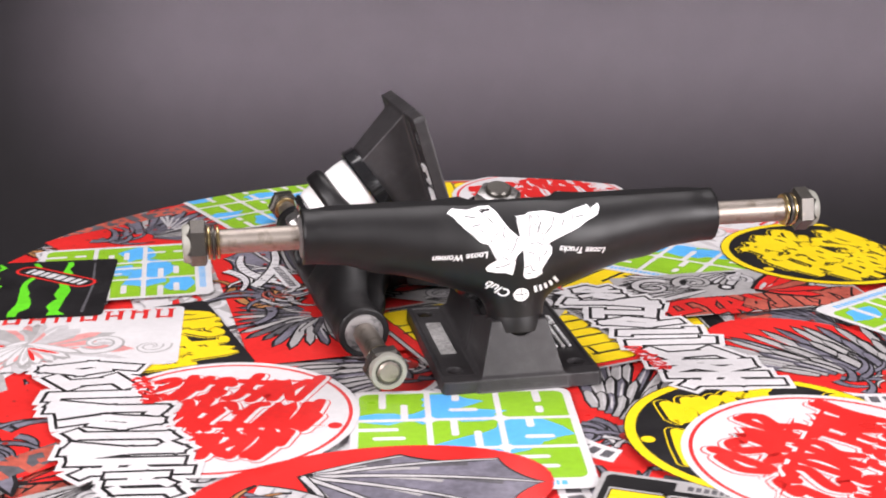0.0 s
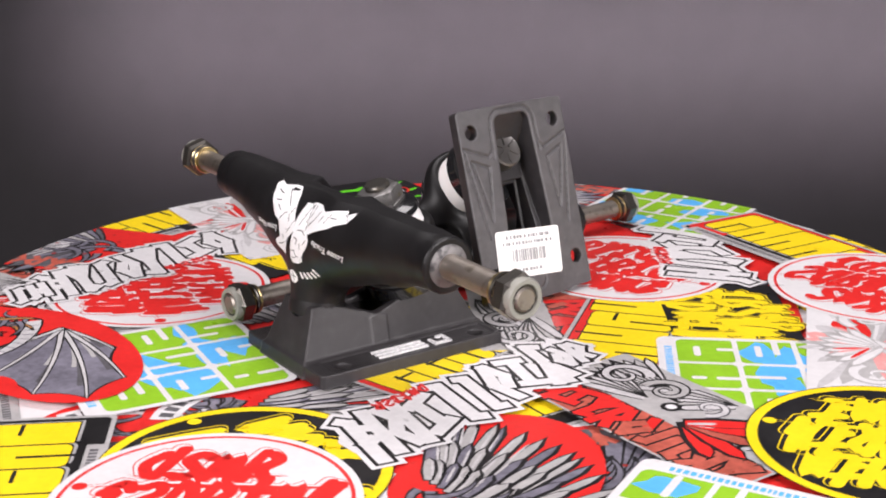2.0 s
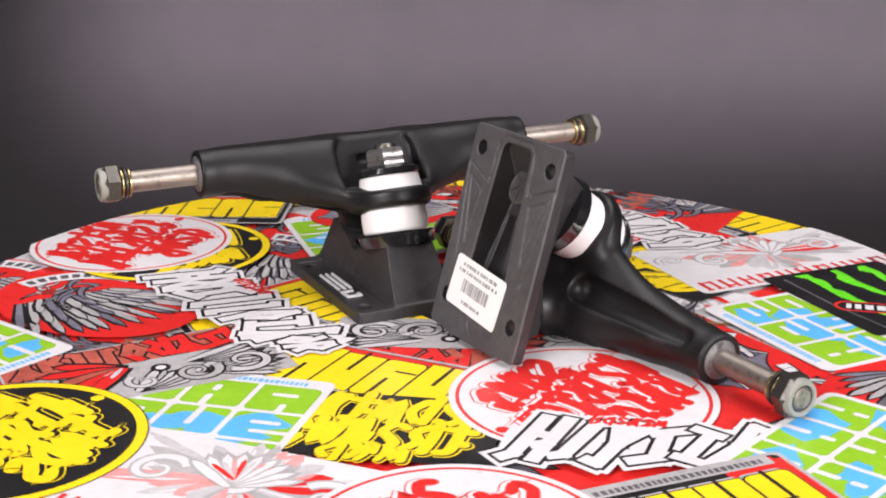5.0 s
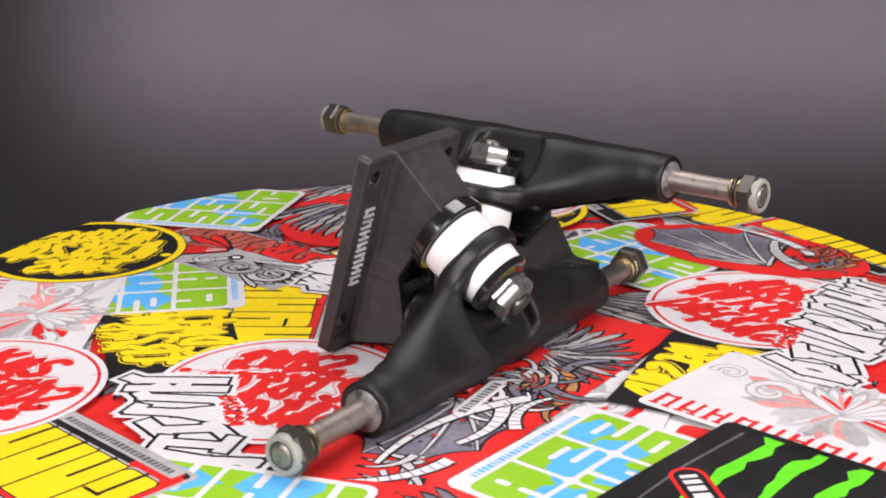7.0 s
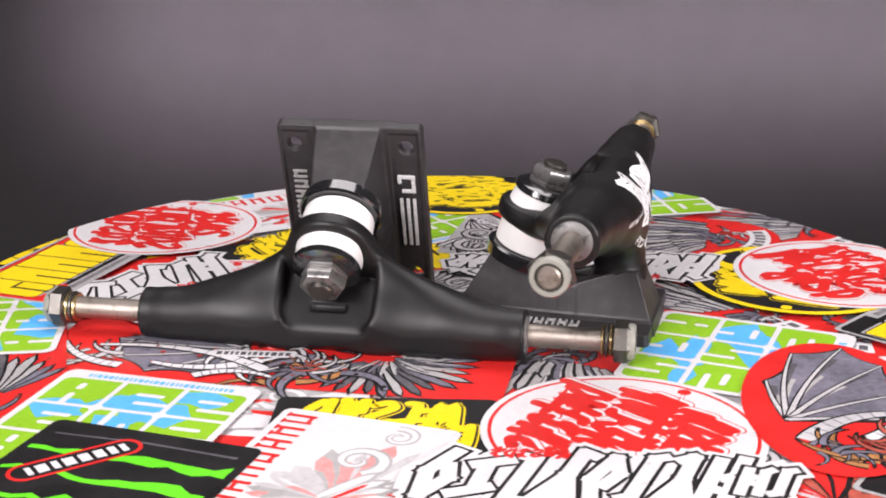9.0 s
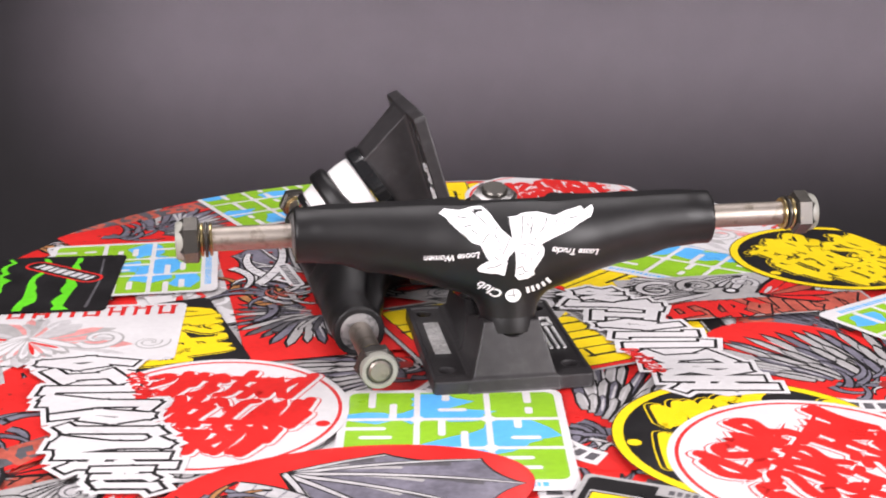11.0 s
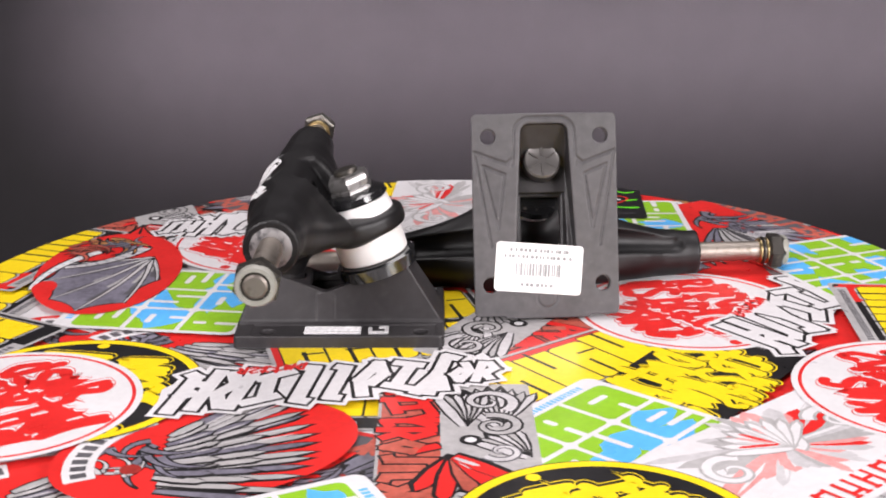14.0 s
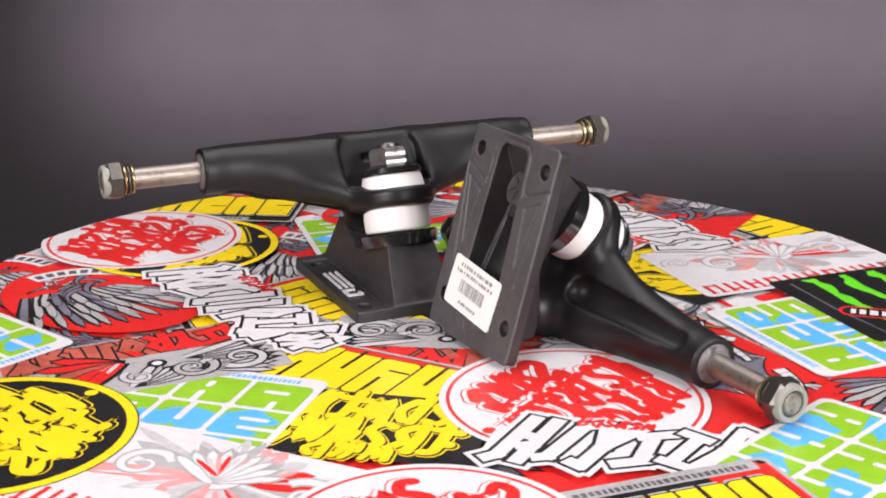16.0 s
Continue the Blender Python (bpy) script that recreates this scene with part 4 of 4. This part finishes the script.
TITLES = {
    "white_round": "round white sticker with red brush marks", "black_round": "round black sticker with yellow ring and marks",
    "black_script": "black sticker with yellow brush marks", "yellow_block": "black sticker with heavy yellow blocks",
    "yellow_block_wide": "black sticker with two rows of yellow blocks", "green_blue": "white square sticker with green and blue blocks",
    "wild_letters": "cut-out white sticker with black outlined marks", "star_burst": "white sticker with grey starburst and red bars",
    "scroll_leaf": "grey sticker with scrollwork and brick-red bars", "winged_red": "red oval sticker with grey wing",
    "dragon_red": "red sticker with grey and tan beast", "wing_red": "red sticker with grey wing and dark band",
    "bat_wing": "red oval sticker with grey bat wing", "claw_marks": "black sticker with acid green claw marks",
}


def sticker(kind, x, y, degrees, z):
    """Lays one sticker on the table at (x, y) mm, cut off at the table's edge."""
    base, layers = art(kind)
    place = pose(x / 1000, y / 1000, 0, 0, 0, degrees)
    limit = RADIUS - 0.0012
    edge = [(limit * math.cos(a), limit * math.sin(a)) for a in np.linspace(0, 2 * math.pi, 181)[:-1]]

    def cut(tri):
        if all(math.hypot(*p) < limit * 0.999 for p in tri):
            return tri
        for i in range(180):
            (ax, ay), (bx, by) = edge[i], edge[(i + 1) % 180]
            if not any((bx - ax) * (p[1] - ay) - (by - ay) * (p[0] - ax) < 0 for p in tri):
                continue
            kept = []
            for j, p in enumerate(tri):
                o = tri[j - 1]
                sp = (bx - ax) * (p[1] - ay) - (by - ay) * (p[0] - ax)
                so = (bx - ax) * (o[1] - ay) - (by - ay) * (o[0] - ax)
                if (sp >= 0) != (so >= 0):
                    f = so / (so - sp)
                    kept.append((o[0] + f * (p[0] - o[0]), o[1] + f * (p[1] - o[1])))
                if sp >= 0:
                    kept.append(p)
            tri = kept
            if len(tri) < 3:
                return []
        return tri

    def sheet(polys, z, verts, faces):
        seen = {}
        for poly in polys:
            if len(poly) < 3:
                continue
            pts = [place @ Vector((px / 1000, py / 1000, 0)) - OFF for px, py in poly]
            tris = [(0, 1, 2)] if len(pts) == 3 else tessellate_polygon([[Vector((p.x, p.y, 0)) for p in pts]])
            for t in tris:
                piece = cut([(pts[i].x, pts[i].y) for i in t])
                if len(piece) < 3:
                    continue
                area = sum(a[0] * b[1] - a[1] * b[0] for a, b in zip(piece, piece[1:] + piece[:1]))
                if abs(area) < 1e-10:
                    continue
                if area < 0:
                    piece = piece[::-1]
                ring = []
                for p in piece:
                    key = (round(p[0], 6), round(p[1], 6), z)
                    if key not in seen:
                        seen[key] = len(verts)
                        verts.append((p[0] + OFF.x, p[1] + OFF.y, z))
                    if seen[key] not in ring:
                        ring.append(seen[key])
                if len(ring) > 2:
                    faces.append(ring)

    verts, faces = [], []
    sheet([base[1]], z, verts, faces)
    ob = mesh_object("sticker", verts, faces, INKS[base[0]], table, False, TITLES[kind])
    by_ink = {}
    for colour, polys in layers:
        store = by_ink.setdefault(colour, ([], []))
        for i in range(0, len(polys)):
            sheet([polys[i]], z + STEP * (1 + i % 24), *store)
        z += STEP * (min(len(polys), 24) + 1)
    for colour, (verts, faces) in by_ink.items():
        if faces:
            tagged(mesh_object("print", verts, faces, INKS[colour], ob), kind="stuff")
    return z + 4 * STEP


LAID = (
    ("yellow_block", 24, -182, 176), ("winged_red", 168, -80, 118), ("scroll_leaf", -128, -138, 45), ("black_script", 0, 186, 0), ("green_blue", 92, 168, 60), ("wing_red", 176, 46, 100),
    ("dragon_red", -182, 70, 110), ("wing_red", -185, 0, 90),
    ("winged_red", -35, -60, 200), ("yellow_block", 85, -35, 100), ("wing_red", 138, 8, 80), ("star_burst", -100, 40, 120), ("black_script", 30, 140, 60), ("winged_red", -120, -60, 40),
    ("wing_red", 10, 110, 150), ("winged_red", 70, -130, 20),
    ("dragon_red", -54, 38, 286), ("winged_red", 60, -82, 66), ("wing_red", -125, 115, 41), ("yellow_block", -160, -92, 113),
    ("wing_red", -150, -120, 225), ("scroll_leaf", -95, -160, 30), ("star_burst", 150, 125, 130), ("wing_red", 100, -175, 340),
    ("yellow_block_wide", 20, -22, 116), ("scroll_leaf", 5, 32, 160), ("black_script", -101, -27, 294),
    ("yellow_block", 50, 48, 139), ("winged_red", 127, -48, 128),
    ("black_script", 46, 92, 155), ("yellow_block", -38, -190, 172), ("green_blue", 5, -108, 183), ("green_blue", 101, 69, 150), ("scroll_leaf", 113, 24, 12), ("star_burst", 98, 124, 142),
    ("green_blue", 184, -6, 37), ("green_blue", -133, 49, 281), ("star_burst", -150, -29, 188),
    ("white_round", -71, -93, 0), ("bat_wing", -22, -146, 15), ("yellow_block", 77, -167, 162), ("black_round", 95, -107, 200),
    ("black_round", 158, 72, 232), ("white_round", -20, 87, 41), ("wild_letters", -39, 130, 337), ("green_blue", -87, 153, 33), ("yellow_block", -20, 168, 7),
    ("white_round", 44, 165, 30), ("white_round", 110, -122, 245), ("wild_letters", 73, -24, 292), ("wild_letters", -103, -98, 113),
    ("claw_marks", -163, 27, 98),
)
REACH = {"white_round": 44, "black_round": 44, "dragon_red": 80, "wild_letters": 66, "star_burst": 62, "wing_red": 64, "yellow_block_wide": 58}
laid = []
for kind, x, y, degrees in LAID:
    under = [top for top, px, py, reach in laid if math.hypot(x - px, y - py) < reach + REACH.get(kind, 54)]
    top = sticker(kind, x, y, degrees, max(under, default=-0.0014))
    laid.append((top, x, y, REACH.get(kind, 54)))


def motions():
    """The table and the two trucks on it turn together at one steady pace."""
    times = [i * 0.2 for i in range(81)]
    for thing, rest in ((table, Matrix.Identity(4)), (truck_a, TRUCK_A), (truck_b, TRUCK_B)):
        walk(thing, [(t, pose(0, 0, 0, 0, 0, TURN * t) @ rest) for t in times])


motions()
